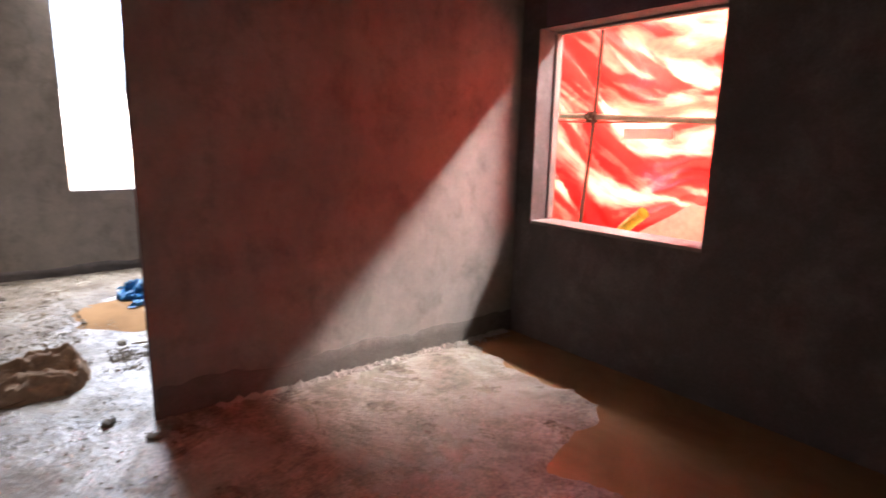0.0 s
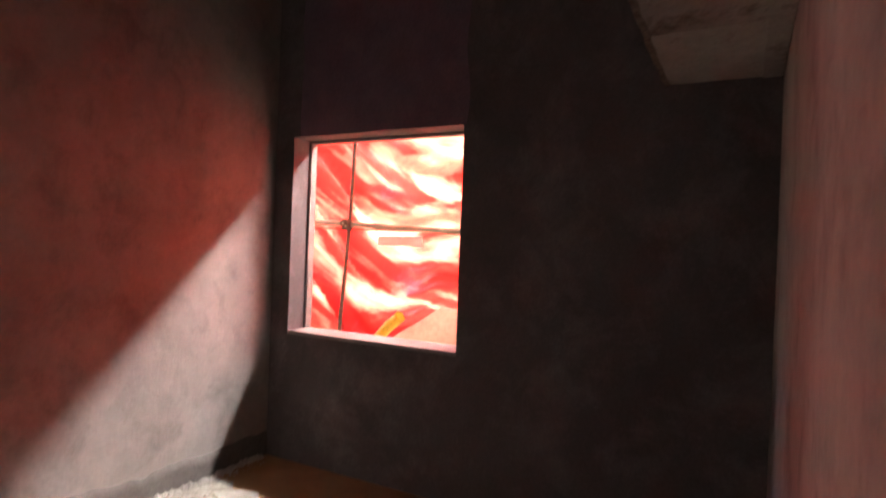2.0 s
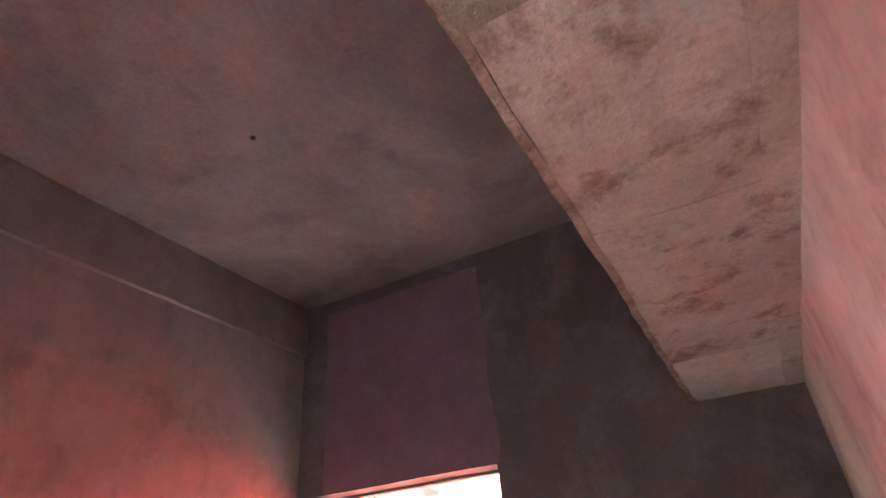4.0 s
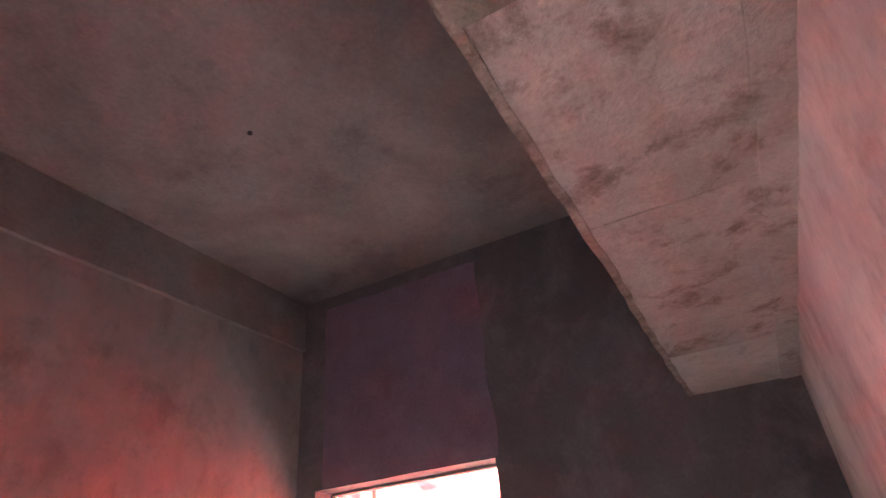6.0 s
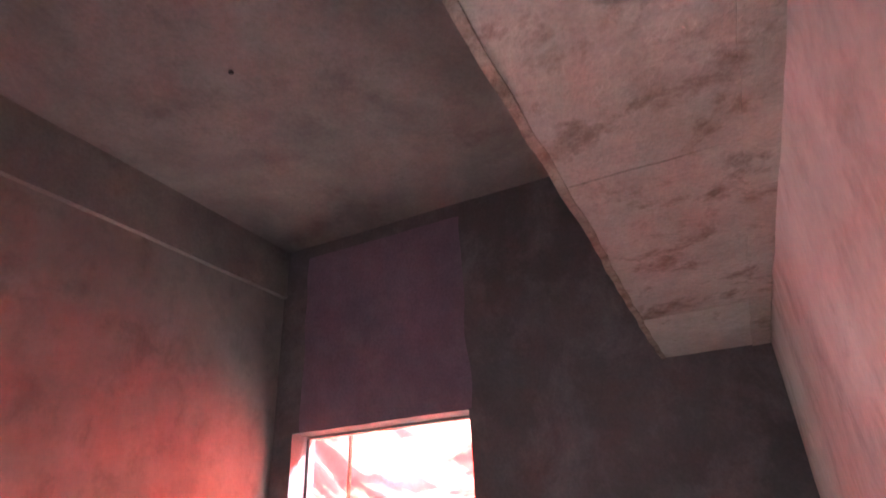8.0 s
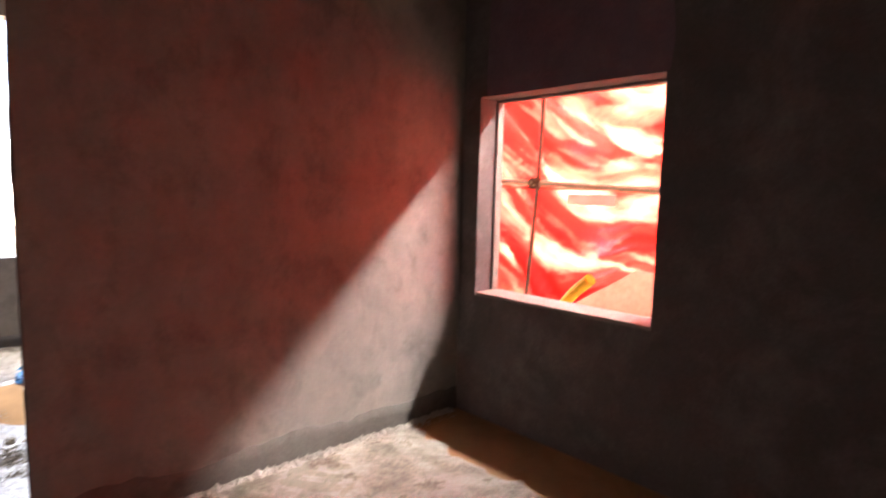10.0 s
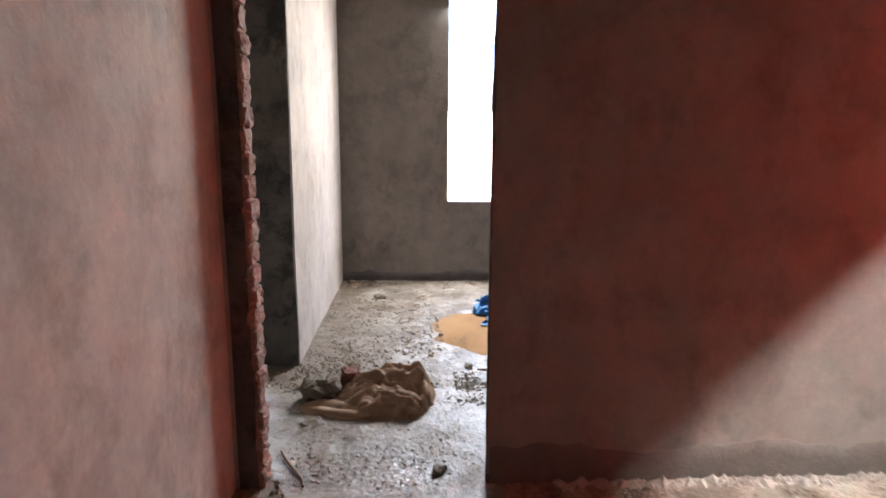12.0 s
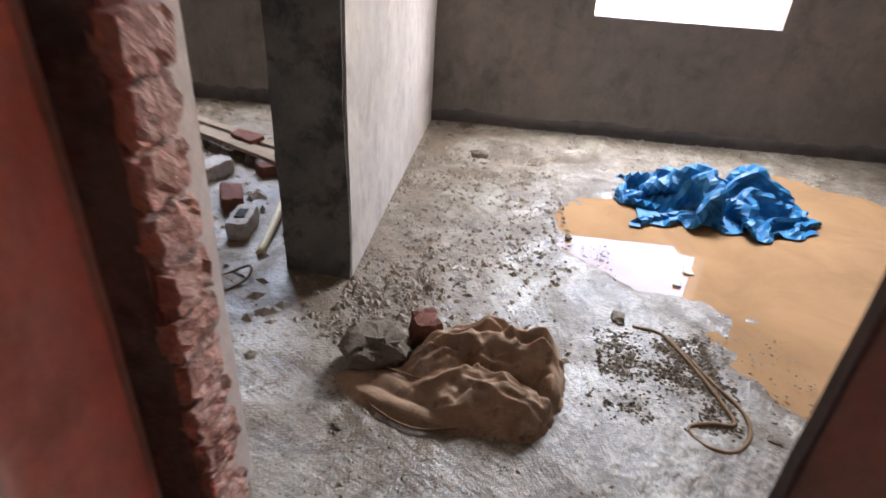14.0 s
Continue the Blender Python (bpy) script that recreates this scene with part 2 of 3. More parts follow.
M_FLOOR = floor_material()
M_MUD = water_material("muddy_water", (0.36, 0.215, 0.11), 0.025)
# the pale streaks paint the folds' white sheen into the red
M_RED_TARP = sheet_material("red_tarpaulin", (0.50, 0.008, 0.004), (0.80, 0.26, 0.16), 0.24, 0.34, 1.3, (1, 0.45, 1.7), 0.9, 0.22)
M_BLUE_TARP = sheet_material("blue_polythene", (0.010, 0.13, 0.33), (0.03, 0.22, 0.46), 0.15, 0.52, 5)
M_WHITE_STRIP = sheet_material("white_plastic_strip", (0.80, 0.77, 0.72), (0.85, 0.82, 0.78), 0.5, 0.5, 3)

# ---- builders ----
RNG = np.random.default_rng(7)
LAT = RNG.random((257, 257))


def vnoise(x, y):
    xi, yi = np.floor(x).astype(int), np.floor(y).astype(int)
    fx, fy = x - xi, y - yi
    fx, fy = fx * fx * (3 - 2 * fx), fy * fy * (3 - 2 * fy)
    a, b_ = LAT[xi % 256, yi % 256], LAT[(xi + 1) % 256, yi % 256]
    c, d = LAT[xi % 256, (yi + 1) % 256], LAT[(xi + 1) % 256, (yi + 1) % 256]
    return (a * (1 - fx) + b_ * fx) * (1 - fy) + (c * (1 - fx) + d * fx) * fy - 0.5


def fbm(x, y, octaves=4):
    return sum(vnoise(x * 2 ** k + 17.3 * k, y * 2 ** k + 5.1 * k) / 2 ** k for k in range(octaves))


def mesh_ob(name, verts, faces, material, parent=None, smooth=True):
    me = bpy.data.meshes.new(name)
    me.from_pydata([tuple(map(float, v)) for v in verts], [], faces)
    me.materials.append(material)
    if smooth:
        me.polygons.foreach_set("use_smooth", [True] * len(me.polygons))
    me.update()
    ob = new(name, me)
    ob.parent = parent
    return ob


def part(name, bm, material, parent=None, label=""):
    me = bpy.data.meshes.new(name)
    bm.to_mesh(me)
    bm.free()
    me.materials.append(material)
    ob = new(name, me)
    ob.parent = parent
    return tagged(ob, label=label)


def wobble(v, amt):
    p = Vector(v)
    n = noise.noise_vector(p * 1.7) * amt + noise.noise_vector(p * 9.0 + Vector((3, 7, 1))) * amt * 0.5
    return p + n


def cuts(a, b, step, extra=()):
    n = max(1, round((b - a) / step))
    c = [a + (b - a) * i / n for i in range(n + 1)]
    c = [v for v in c if all(abs(v - e) > step * 0.3 or v in (a, b) for e in extra)]
    return sorted(set(c) | {e for e in extra if a < e < b})


def wall(name, axis, lo, hi, u, z, holes, material, label, step=0.09, amt=0.004, flat_top=False):
    """A solid wall lo..hi thick along axis, with openings through it, slightly uneven."""
    us = cuts(*u, step, [e for h in holes for e in h[:2]])
    zs = cuts(*z, step, [e for h in holes for e in h[2:]])
    def filled(i, j):
        if not (0 <= i < len(us) - 1 and 0 <= j < len(zs) - 1):
            return False
        cu, cz = (us[i] + us[i + 1]) / 2, (zs[j] + zs[j + 1]) / 2
        return not any(h[0] < cu < h[1] and h[2] < cz < h[3] for h in holes)
    verts, index, faces = [], {}, []
    def vert(i, j, k):
        if (i, j, k) not in index:
            d = (lo, hi)[k]
            p = (us[i], d, zs[j]) if axis == "y" else (d, us[i], zs[j])
            index[(i, j, k)] = len(verts)
            verts.append(wobble(p, amt))
        return index[(i, j, k)]
    flip = axis == "x"
    def face(*q):
        faces.append(tuple(reversed(q)) if flip else q)
    for i in range(len(us) - 1):
        for j in range(len(zs) - 1):
            if not filled(i, j):
                continue
            face(vert(i, j, 0), vert(i + 1, j, 0), vert(i + 1, j + 1, 0), vert(i, j + 1, 0))
            face(vert(i, j, 1), vert(i, j + 1, 1), vert(i + 1, j + 1, 1), vert(i + 1, j, 1))
            if not filled(i - 1, j):
                face(vert(i, j, 0), vert(i, j + 1, 0), vert(i, j + 1, 1), vert(i, j, 1))
            if not filled(i + 1, j):
                face(vert(i + 1, j, 0), vert(i + 1, j, 1), vert(i + 1, j + 1, 1), vert(i + 1, j + 1, 0))
            if not filled(i, j - 1):
                face(vert(i, j, 0), vert(i, j, 1), vert(i + 1, j, 1), vert(i + 1, j, 0))
            if not filled(i, j + 1):
                face(vert(i, j + 1, 0), vert(i + 1, j + 1, 0), vert(i + 1, j + 1, 1), vert(i, j + 1, 1))
    ob = mesh_ob(name, verts, faces, material, smooth=False)
    return tagged(ob, label, "wall", kind="structure")


def rough_block(size, amt, step=0.05, seed=0.0, round_off=0.0):
    """A box of that size on z = 0, gridded and worn."""
    sx, sy, sz = size
    bm = bmesh.new()
    bmesh.ops.create_cube(bm, size=1)
    for v in bm.verts:
        v.co = Vector((v.co.x * sx, v.co.y * sy, (v.co.z + 0.5) * sz))
    n = max(1, min(6, round(max(size) / step)))
    bmesh.ops.subdivide_edges(bm, edges=bm.edges[:], cuts=n, use_grid_fill=True)
    mid = Vector((0, 0, sz / 2))
    for v in bm.verts:
        d = v.co - mid
        k = (abs(d.x) / (sx / 2)) ** 4 + (abs(d.y) / (sy / 2)) ** 4 + (abs(d.z) / (sz / 2)) ** 4
        v.co = mid + d * (1 - round_off * max(0.0, k - 1))
        v.co += noise.noise_vector(v.co * (1.2 / max(size)) * 4 + Vector((seed, seed * 2, 0))) * amt
        v.co += noise.noise_vector(v.co * 40 + Vector((seed, 0, 9))) * amt * 0.35
    return bm


def tube(points, radius, sides=8, closed=False, wob=0.0):
    """A round rod along points (Catmull-Rom smoothed)."""
    pts = [Vector(p) for p in points]
    fine = []
    n = len(pts)
    if n == 2:
        fine = [pts[0].lerp(pts[1], k / 6) for k in range(7)]
    else:
        for i in range(n - 1):
            a, b_, c, d = pts[max(i - 1, 0)], pts[i], pts[i + 1], pts[min(i + 2, n - 1)]
            for k in range(6):
                t = k / 6
                fine.append(0.5 * (2 * b_ + (c - a) * t + (2 * a - 5 * b_ + 4 * c - d) * t * t + (3 * b_ - a - 3 * c + d) * t ** 3))
        fine.append(pts[-1])
    bm = bmesh.new()
    rings = []
    for i, p in enumerate(fine):
        tan = (fine[min(i + 1, len(fine) - 1)] - fine[max(i - 1, 0)]).normalized()
        s = tan.cross(Vector((0, 0, 1)) if abs(tan.z) < 0.9 else Vector((1, 0, 0))).normalized()
        t2 = s.cross(tan)
        r = radius * (1 + wob * noise.noise(p * 25))
        rings.append([bm.verts.new(p + (s * math.cos(q) + t2 * math.sin(q)) * r) for q in (2 * math.pi * k / sides for k in range(sides))])
    for a, b_ in zip(rings, rings[1:]):
        for k in range(sides):
            f = bm.faces.new((a[k], a[(k + 1) % sides], b_[(k + 1) % sides], b_[k]))
            f.smooth = True
    bm.faces.new(list(reversed(rings[0])))
    bm.faces.new(rings[-1])
    bmesh.ops.recalc_face_normals(bm, faces=bm.faces[:])
    return bm


# ---- measures of the place ----
LX, R_Y, H, FAR = 2.512, -3.015, 3.55, 3.70
N_X = -1.055
WIN = (-1.438, -0.158, 0.85, 2.19)

# ---- setting: walls, ceiling, floor ----
wall("wall_1", "y", 0.0, 0.12, (-0.962, LX), (-0.05, H), [(-0.963, 0.0, -0.05, 2.32)], M_PLASTER, "grey cement-plastered partition wall with a rough doorway", 0.06, 0.004)
# the free end of the partition is broken off at a slant
for v in bpy.data.objects["wall_1"].data.vertices:
    if -0.05 < v.co.x < 0.15 and v.co.z < 2.3:
        v.co.x = max(v.co.x, 1.05 * v.co.y) + 0.010 * noise.noise(v.co * 14)
wall("wall_2", "x", -1.335, N_X, (-5.3, FAR), (-0.05, H), [(0.345, 1.357, -0.05, 2.32)], M_PLASTER_PINK, "pale streaky plastered wall with a doorless opening", 0.08, 0.004)
wall("wall_3", "y", FAR, FAR + 0.23, (-4.2, 2.74), (-0.6, H), [(0.049, 1.31, 0.853, 3.02), (-3.0, -1.75, 0.86, 2.3)], M_PLASTER, "grey plastered outer wall with two bare window openings", 0.1, 0.004)
# the shade of this backlit wall is put into its plaster colour
wall("wall_4", "x", LX, LX + 0.225, (-5.3, FAR), (-0.6, H), [WIN], M_PLASTER_DARK, "unpainted plastered outer wall, darkened for backlit shade, with a bare window opening", 0.08, 0.004)
wall("wall_5", "y", R_Y - 0.12, R_Y, (N_X, LX), (-0.05, H), [(N_X - 0.01, -0.15, -0.05, 2.34)], M_PLASTER_PINK, "pinkish plastered wall beside a doorway", 0.08, 0.004)
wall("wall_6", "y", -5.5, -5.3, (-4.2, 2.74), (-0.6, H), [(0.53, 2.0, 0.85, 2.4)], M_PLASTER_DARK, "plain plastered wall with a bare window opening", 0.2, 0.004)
wall("wall_7", "x", -4.2, -4.0, (-5.3, FAR), (-0.6, H), [], M_PLASTER, "plain grey plastered wall", 0.25, 0.004)
wall("wall_8", "y", -0.1, 0.02, (-4.0, -1.335), (-0.05, H), [], M_PLASTER, "plain grey plastered partition", 0.2, 0.004)


def slab_mesh(name, x, y, z, material, step, amt, parent=None):
    xs, ys, zs = cuts(*x, step), cuts(*y, step), cuts(*z, max(step, 0.03))
    bm = bmesh.new()
    index = {}
    def v(i, j, k):
        if (i, j, k) not in index:
            index[(i, j, k)] = bm.verts.new(wobble((xs[i], ys[j], zs[k]), amt))
        return index[(i, j, k)]
    nx, ny, nz = len(xs) - 1, len(ys) - 1, len(zs) - 1
    for i in range(nx):
        for j in range(ny):
            bm.faces.new((v(i, j, 0), v(i, j + 1, 0), v(i + 1, j + 1, 0), v(i + 1, j, 0)))
            bm.faces.new((v(i, j, nz), v(i + 1, j, nz), v(i + 1, j + 1, nz), v(i, j + 1, nz)))
    for i in range(nx):
        for k in range(nz):
            bm.faces.new((v(i, 0, k), v(i + 1, 0, k), v(i + 1, 0, k + 1), v(i, 0, k + 1)))
            bm.faces.new((v(i, ny, k), v(i, ny, k + 1), v(i + 1, ny, k + 1), v(i + 1, ny, k)))
    for j in range(ny):
        for k in range(nz):
            bm.faces.new((v(0, j, k), v(0, j, k + 1), v(0, j + 1, k + 1), v(0, j + 1, k)))
            bm.faces.new((v(nx, j, k), v(nx, j + 1, k), v(nx, j + 1, k + 1), v(nx, j, k + 1)))
    return part(name, bm, material, parent)


ceiling = slab_mesh("ceiling", (-4.2, 2.74), (-5.5, FAR + 0.23), (H, H + 0.15), M_CEILING, 0.12, 0.006)
tagged(ceiling, "smoke-stained grey plastered ceiling slab", "ceiling", kind="structure")
beam = slab_mesh("beam", (N_X + 0.004, LX - 0.004), (-0.022, -0.0005), (3.19, H - 0.004), M_CEILING, 0.1, 0.003)
tagged(beam, "shallow plastered concrete beam under the ceiling", "beam", kind="structure")
lip = slab_mesh("trim", (N_X + 0.004, LX - 0.004), (-0.034, -0.0005), (3.168, 3.188), M_CEILING, 0.08, 0.006)
tagged(lip, "uneven plaster ridge along the foot of the beam", "trim", kind="structure")
hole_bm = bmesh.new()
bmesh.ops.create_cone(hole_bm, cap_ends=True, segments=14, radius1=0.013, radius2=0.010, depth=0.012)
hole = part("ceiling_hook_box", hole_bm, M_DARK)
hole.location = (0.87, -1.07, H - 0.004)
tagged(hole, "small dark fan-hook hole in the ceiling", "ceiling fitting")

M_LINTEL = surface("lintel_plaster", (0.20, 0.135, 0.165), (0.15, 0.105, 0.128), (0.20, 0.16, 0.18), 1.6, 60, bump=0.2, stain_range=(0.5, 0.8))


def lintel_coat():
    """A later coat of plaster over the lintel, feathered at its edges."""
    y0, y1, z0, z1 = WIN[0] - 0.02, WIN[1] - 0.06, WIN[3] + 0.004, H - 0.10
    n, m = 36, 36
    verts = []
    for i in range(n + 1):
        for j in range(m + 1):
            u, w = i / n, j / m
            e = min(u, 1 - u, 0.6 * (1 - w) + 0.05)
            y = y0 + (y1 - y0) * u + 0.03 * noise.noise(Vector((u * 3, w * 4, 2)))
            p = wobble((LX, y, z0 + (z1 - z0) * w), 0.004)
            verts.append((p.x - 0.001 - 0.006 * min(1.0, e * 14), y, p.z))
    faces = [(i * (m + 1) + j, i * (m + 1) + j + 1, (i + 1) * (m + 1) + j + 1, (i + 1) * (m + 1) + j) for i in range(n) for j in range(m)]
    tagged(mesh_ob("plaster_patch", verts, faces, M_LINTEL), "paler purplish plaster coat over a window lintel", "plaster", kind="structure")


lintel_coat()

# window lips: thin rendered band round the outer edge of the opening
def window_band():
    root = tagged(new("window_1"), "bare window opening with a thin rendered rebate", "window", kind="structure")
    x0, x1 = LX + 0.165, LX + 0.222
    y0, y1, z0, z1 = WIN
    for nm, xr, yr, zr in (("window_jamb", (x0, x1), (y1 - 0.014, y1 - 0.002), (z0 + 0.03, z1 - 0.02)),
                           ("window_jamb", (x0, x1), (y0 + 0.002, y0 + 0.014), (z0 + 0.03, z1 - 0.02)),
                           ("window_head", (x0, x1), (y0 + 0.002, y1 - 0.002), (z1 - 0.018, z1 - 0.004)),
                           ("window_sill", (LX + 0.002, x1), (y0 + 0.004, y1 - 0.004), (z0 + 0.003, z0 + 0.024))):
        slab_mesh(nm, xr, yr, zr, M_PLASTER, 0.06, 0.003, root)
    slab_mesh("shadow_groove", (x0 - 0.010, x0 - 0.002), (y1 - 0.008, y1 - 0.002), (z0 + 0.03, z1 - 0.02), M_DARK, 0.3, 0.001, root)
window_band()

# floor: uneven screed with hollows that hold water
def hollow(x, y):
    n = fbm(x * 2.1 + 3, y * 2.1 + 8, 5)
    edge_a = 1.84 + 0.10 * np.clip(-y - 0.8, 0, 0.4) / 0.4 - 0.60 * np.clip((-y - 1.2) / 0.28, 0, 1) + 0.10 * fbm(x * 5, y * 5, 3)
    a = np.clip((x - edge_a + n * 0.35) / 0.12, 0, 1) * (y < 0.02) * (y > R_Y)
    bx, by = (x - 1.14) / 1.26, (y - 2.02) / 1.16
    b = np.clip((1 - bx * bx - by * by + n * 0.55) / 0.3, 0, 1) * (y > 0.3) * (x > -0.5)
    return np.maximum(a, b)


def floor_sheet(name, x, y, step, label):
    xs, ys = np.arange(x[0], x[1] + step / 2, step), np.arange(y[0], y[1] + step / 2, step)
    gx, gy = np.meshgrid(xs, ys, indexing="ij")
    ridg = np.abs(fbm(gx * 7, gy * 7, 3))
    gritty = 0.5 + fbm(gx * 0.9 + 40, gy * 0.9, 3)
    z = 0.008 + 0.010 * fbm(gx * 1.5, gy * 1.5, 4) + 0.022 * np.clip(gritty, 0.1, 1) * ridg + 0.006 * vnoise(gx * 30, gy * 30) * gritty - 0.030 * hollow(gx, gy)
    nx, ny = gx.shape
    verts = np.stack([gx.ravel(), gy.ravel(), z.ravel()], 1)
    idx = np.arange(nx * ny).reshape(nx, ny)
    faces = np.stack([idx[:-1, :-1], idx[1:, :-1], idx[1:, 1:], idx[:-1, 1:]], -1).reshape(-1, 4)
    ob = mesh_ob(name, verts, faces.tolist(), M_FLOOR)
    return tagged(ob, label, "floor", kind="structure")


floor_sheet("floor", (-4.1, 2.62), (-5.4, FAR + 0.1), 0.02, "rough wet cement floor with grit and shallow puddles")


def puddle(x, y, label):
    xs, ys = np.linspace(*x, 24), np.linspace(*y, 24)
    verts = [(a, b_, -0.004) for a in xs for b_ in ys]
    faces = [(i * 24 + j, (i + 1) * 24 + j, (i + 1) * 24 + j + 1, i * 24 + j + 1) for i in range(23) for j in range(23)]
    return tagged(mesh_ob("water", verts, faces, M_MUD), label, "puddle", kind="structure")


puddle((1.0, LX), (R_Y, 0.0), "shallow muddy orange-brown puddle along a wall")
puddle((-0.45, LX), (0.4, FAR), "wide still puddle of muddy tan water")

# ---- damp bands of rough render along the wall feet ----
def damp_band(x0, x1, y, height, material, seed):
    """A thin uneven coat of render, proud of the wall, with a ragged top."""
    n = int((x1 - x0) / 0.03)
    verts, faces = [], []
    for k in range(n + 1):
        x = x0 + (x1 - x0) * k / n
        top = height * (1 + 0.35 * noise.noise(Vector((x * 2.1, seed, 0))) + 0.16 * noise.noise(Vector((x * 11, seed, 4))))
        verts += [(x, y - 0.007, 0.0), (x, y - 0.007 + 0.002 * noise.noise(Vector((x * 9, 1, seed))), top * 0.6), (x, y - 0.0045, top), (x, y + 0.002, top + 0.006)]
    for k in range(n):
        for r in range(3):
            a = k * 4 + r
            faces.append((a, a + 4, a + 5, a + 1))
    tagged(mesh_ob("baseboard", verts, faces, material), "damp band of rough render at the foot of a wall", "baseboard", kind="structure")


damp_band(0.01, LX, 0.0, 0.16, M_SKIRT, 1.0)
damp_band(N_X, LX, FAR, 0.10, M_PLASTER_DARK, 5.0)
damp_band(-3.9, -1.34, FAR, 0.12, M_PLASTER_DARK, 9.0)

# ---- loft slab ----
loft = tagged(new("loft_slab"), "rough shuttered concrete loft slab with dark damp spots", "concrete slab")
bounds = [-0.15, 0.0, 0.73, 1.88, LX]
for a, b_ in zip(bounds, bounds[1:]):
    # the last panel's paler colour paints in light bounced up from the window
    mat = M_CONCRETE_OLD if b_ <= 0.0 else M_CONCRETE_LIT if b_ == LX else M_CONCRETE
    slab_mesh("panel", (a + 0.003, b_ - 0.003), (R_Y + 0.001, -2.525), (2.352 if b_ > 0.0 else 2.338, 2.43), mat, 0.04, 0.006, loft)
drip = slab_mesh("edge_ridge", (-0.15, LX), (-2.537, -2.514), (2.347, 2.44), M_CONCRETE_EDGE, 0.02, 0.012, loft)
slab_mesh("wall_fillet", (-0.15, LX), (R_Y + 0.002, R_Y + 0.08), (2.346, 2.37), M_CONCRETE, 0.04, 0.012, loft)

# the slab sags a little towards the outer wall
for piece in loft.children:
    for v in piece.data.vertices:
        v.co.z -= 0.045 * max(0.0, (v.co.x - 1.1) / 1.4)

# ---- doorway jamb of broken brick ----
jamb = tagged(new("brick_jamb"), "broken unplastered brick edge of a doorway", "door jamb")
zc = 0.0
for k in range(27):
    hgt = 0.074 + 0.008 * random.random()
    bm = rough_block((0.032 + 0.02 * random.random(), 0.105 + 0.012 * random.random(), hgt), 0.010, 0.03, k * 3.1, 0.06)
    ob = part("brick", bm, M_BRICK, jamb)
    ob.location = (-0.962 + 0.006 * random.random(), 0.060 + 0.006 * (random.random() - 0.5), zc)
    ob.rotation_euler = (0, 0, 0.15 * (random.random() - 0.5))
    zc += hgt + 0.009
core = slab_mesh("mortar_core", (-0.968, -0.953), (0.012, 0.108), (0.0, 2.31), M_BRICK, 0.03, 0.008, jamb)

end_strip = tagged(slab_mesh("wall_edge", (-0.004, 0.012), (0.003, 0.03), (0.0, 2.31), M_PLASTER_DARK, 0.03, 0.009), "chipped plaster end of a partition wall", "wall edge", kind="structure")

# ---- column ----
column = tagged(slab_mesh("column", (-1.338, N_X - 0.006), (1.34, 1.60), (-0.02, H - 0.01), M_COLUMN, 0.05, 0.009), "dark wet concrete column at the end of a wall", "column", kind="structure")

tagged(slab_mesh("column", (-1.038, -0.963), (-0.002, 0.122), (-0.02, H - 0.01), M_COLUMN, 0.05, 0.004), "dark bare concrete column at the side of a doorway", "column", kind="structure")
tagged(slab_mesh("trim", (N_X - 0.002, -1.0395), (-0.003, 0.121), (-0.02, H - 0.01), M_PLASTER_PINK, 0.06, 0.003), "plaster return between a wall and a bare column", "trim", kind="structure")

# ---- outside: ground, added light-blocking slab, sheet, poles, houses ----
def ground():
    xs = [-4000, -900, -120, -30, -12, -6, -3, 0, 3, 4, 6, 12, 30, 120, 900, 4000]
    verts = [(a, b_, -0.5 + (0.06 * noise.noise(Vector((a * 0.5, b_ * 0.5, 0))) if abs(a) < 40 and abs(b_) < 40 else 0)) for a in xs for b_ in xs]
    n = len(xs)
    faces = [(i * n + j, (i + 1) * n + j, (i + 1) * n + j + 1, i * n + j + 1) for i in range(n - 1) for j in range(n - 1)]
    tagged(mesh_ob("ground", verts, faces, M_GROUND), "bare sandy soil around the building", "ground", kind="structure")
ground()
# unseen slab, added so sky reaches the window only over the tarpaulin's top
tagged(slab_mesh("light_stop_slab", (LX + 0.226, 3.97), (-7.6, 3.6), (3.61, 3.75), M_CONCRETE, 0.3, 0.004), "unseen concrete slab added to narrow the daylight above the tarpaulin", "roof overhang", kind="structure")


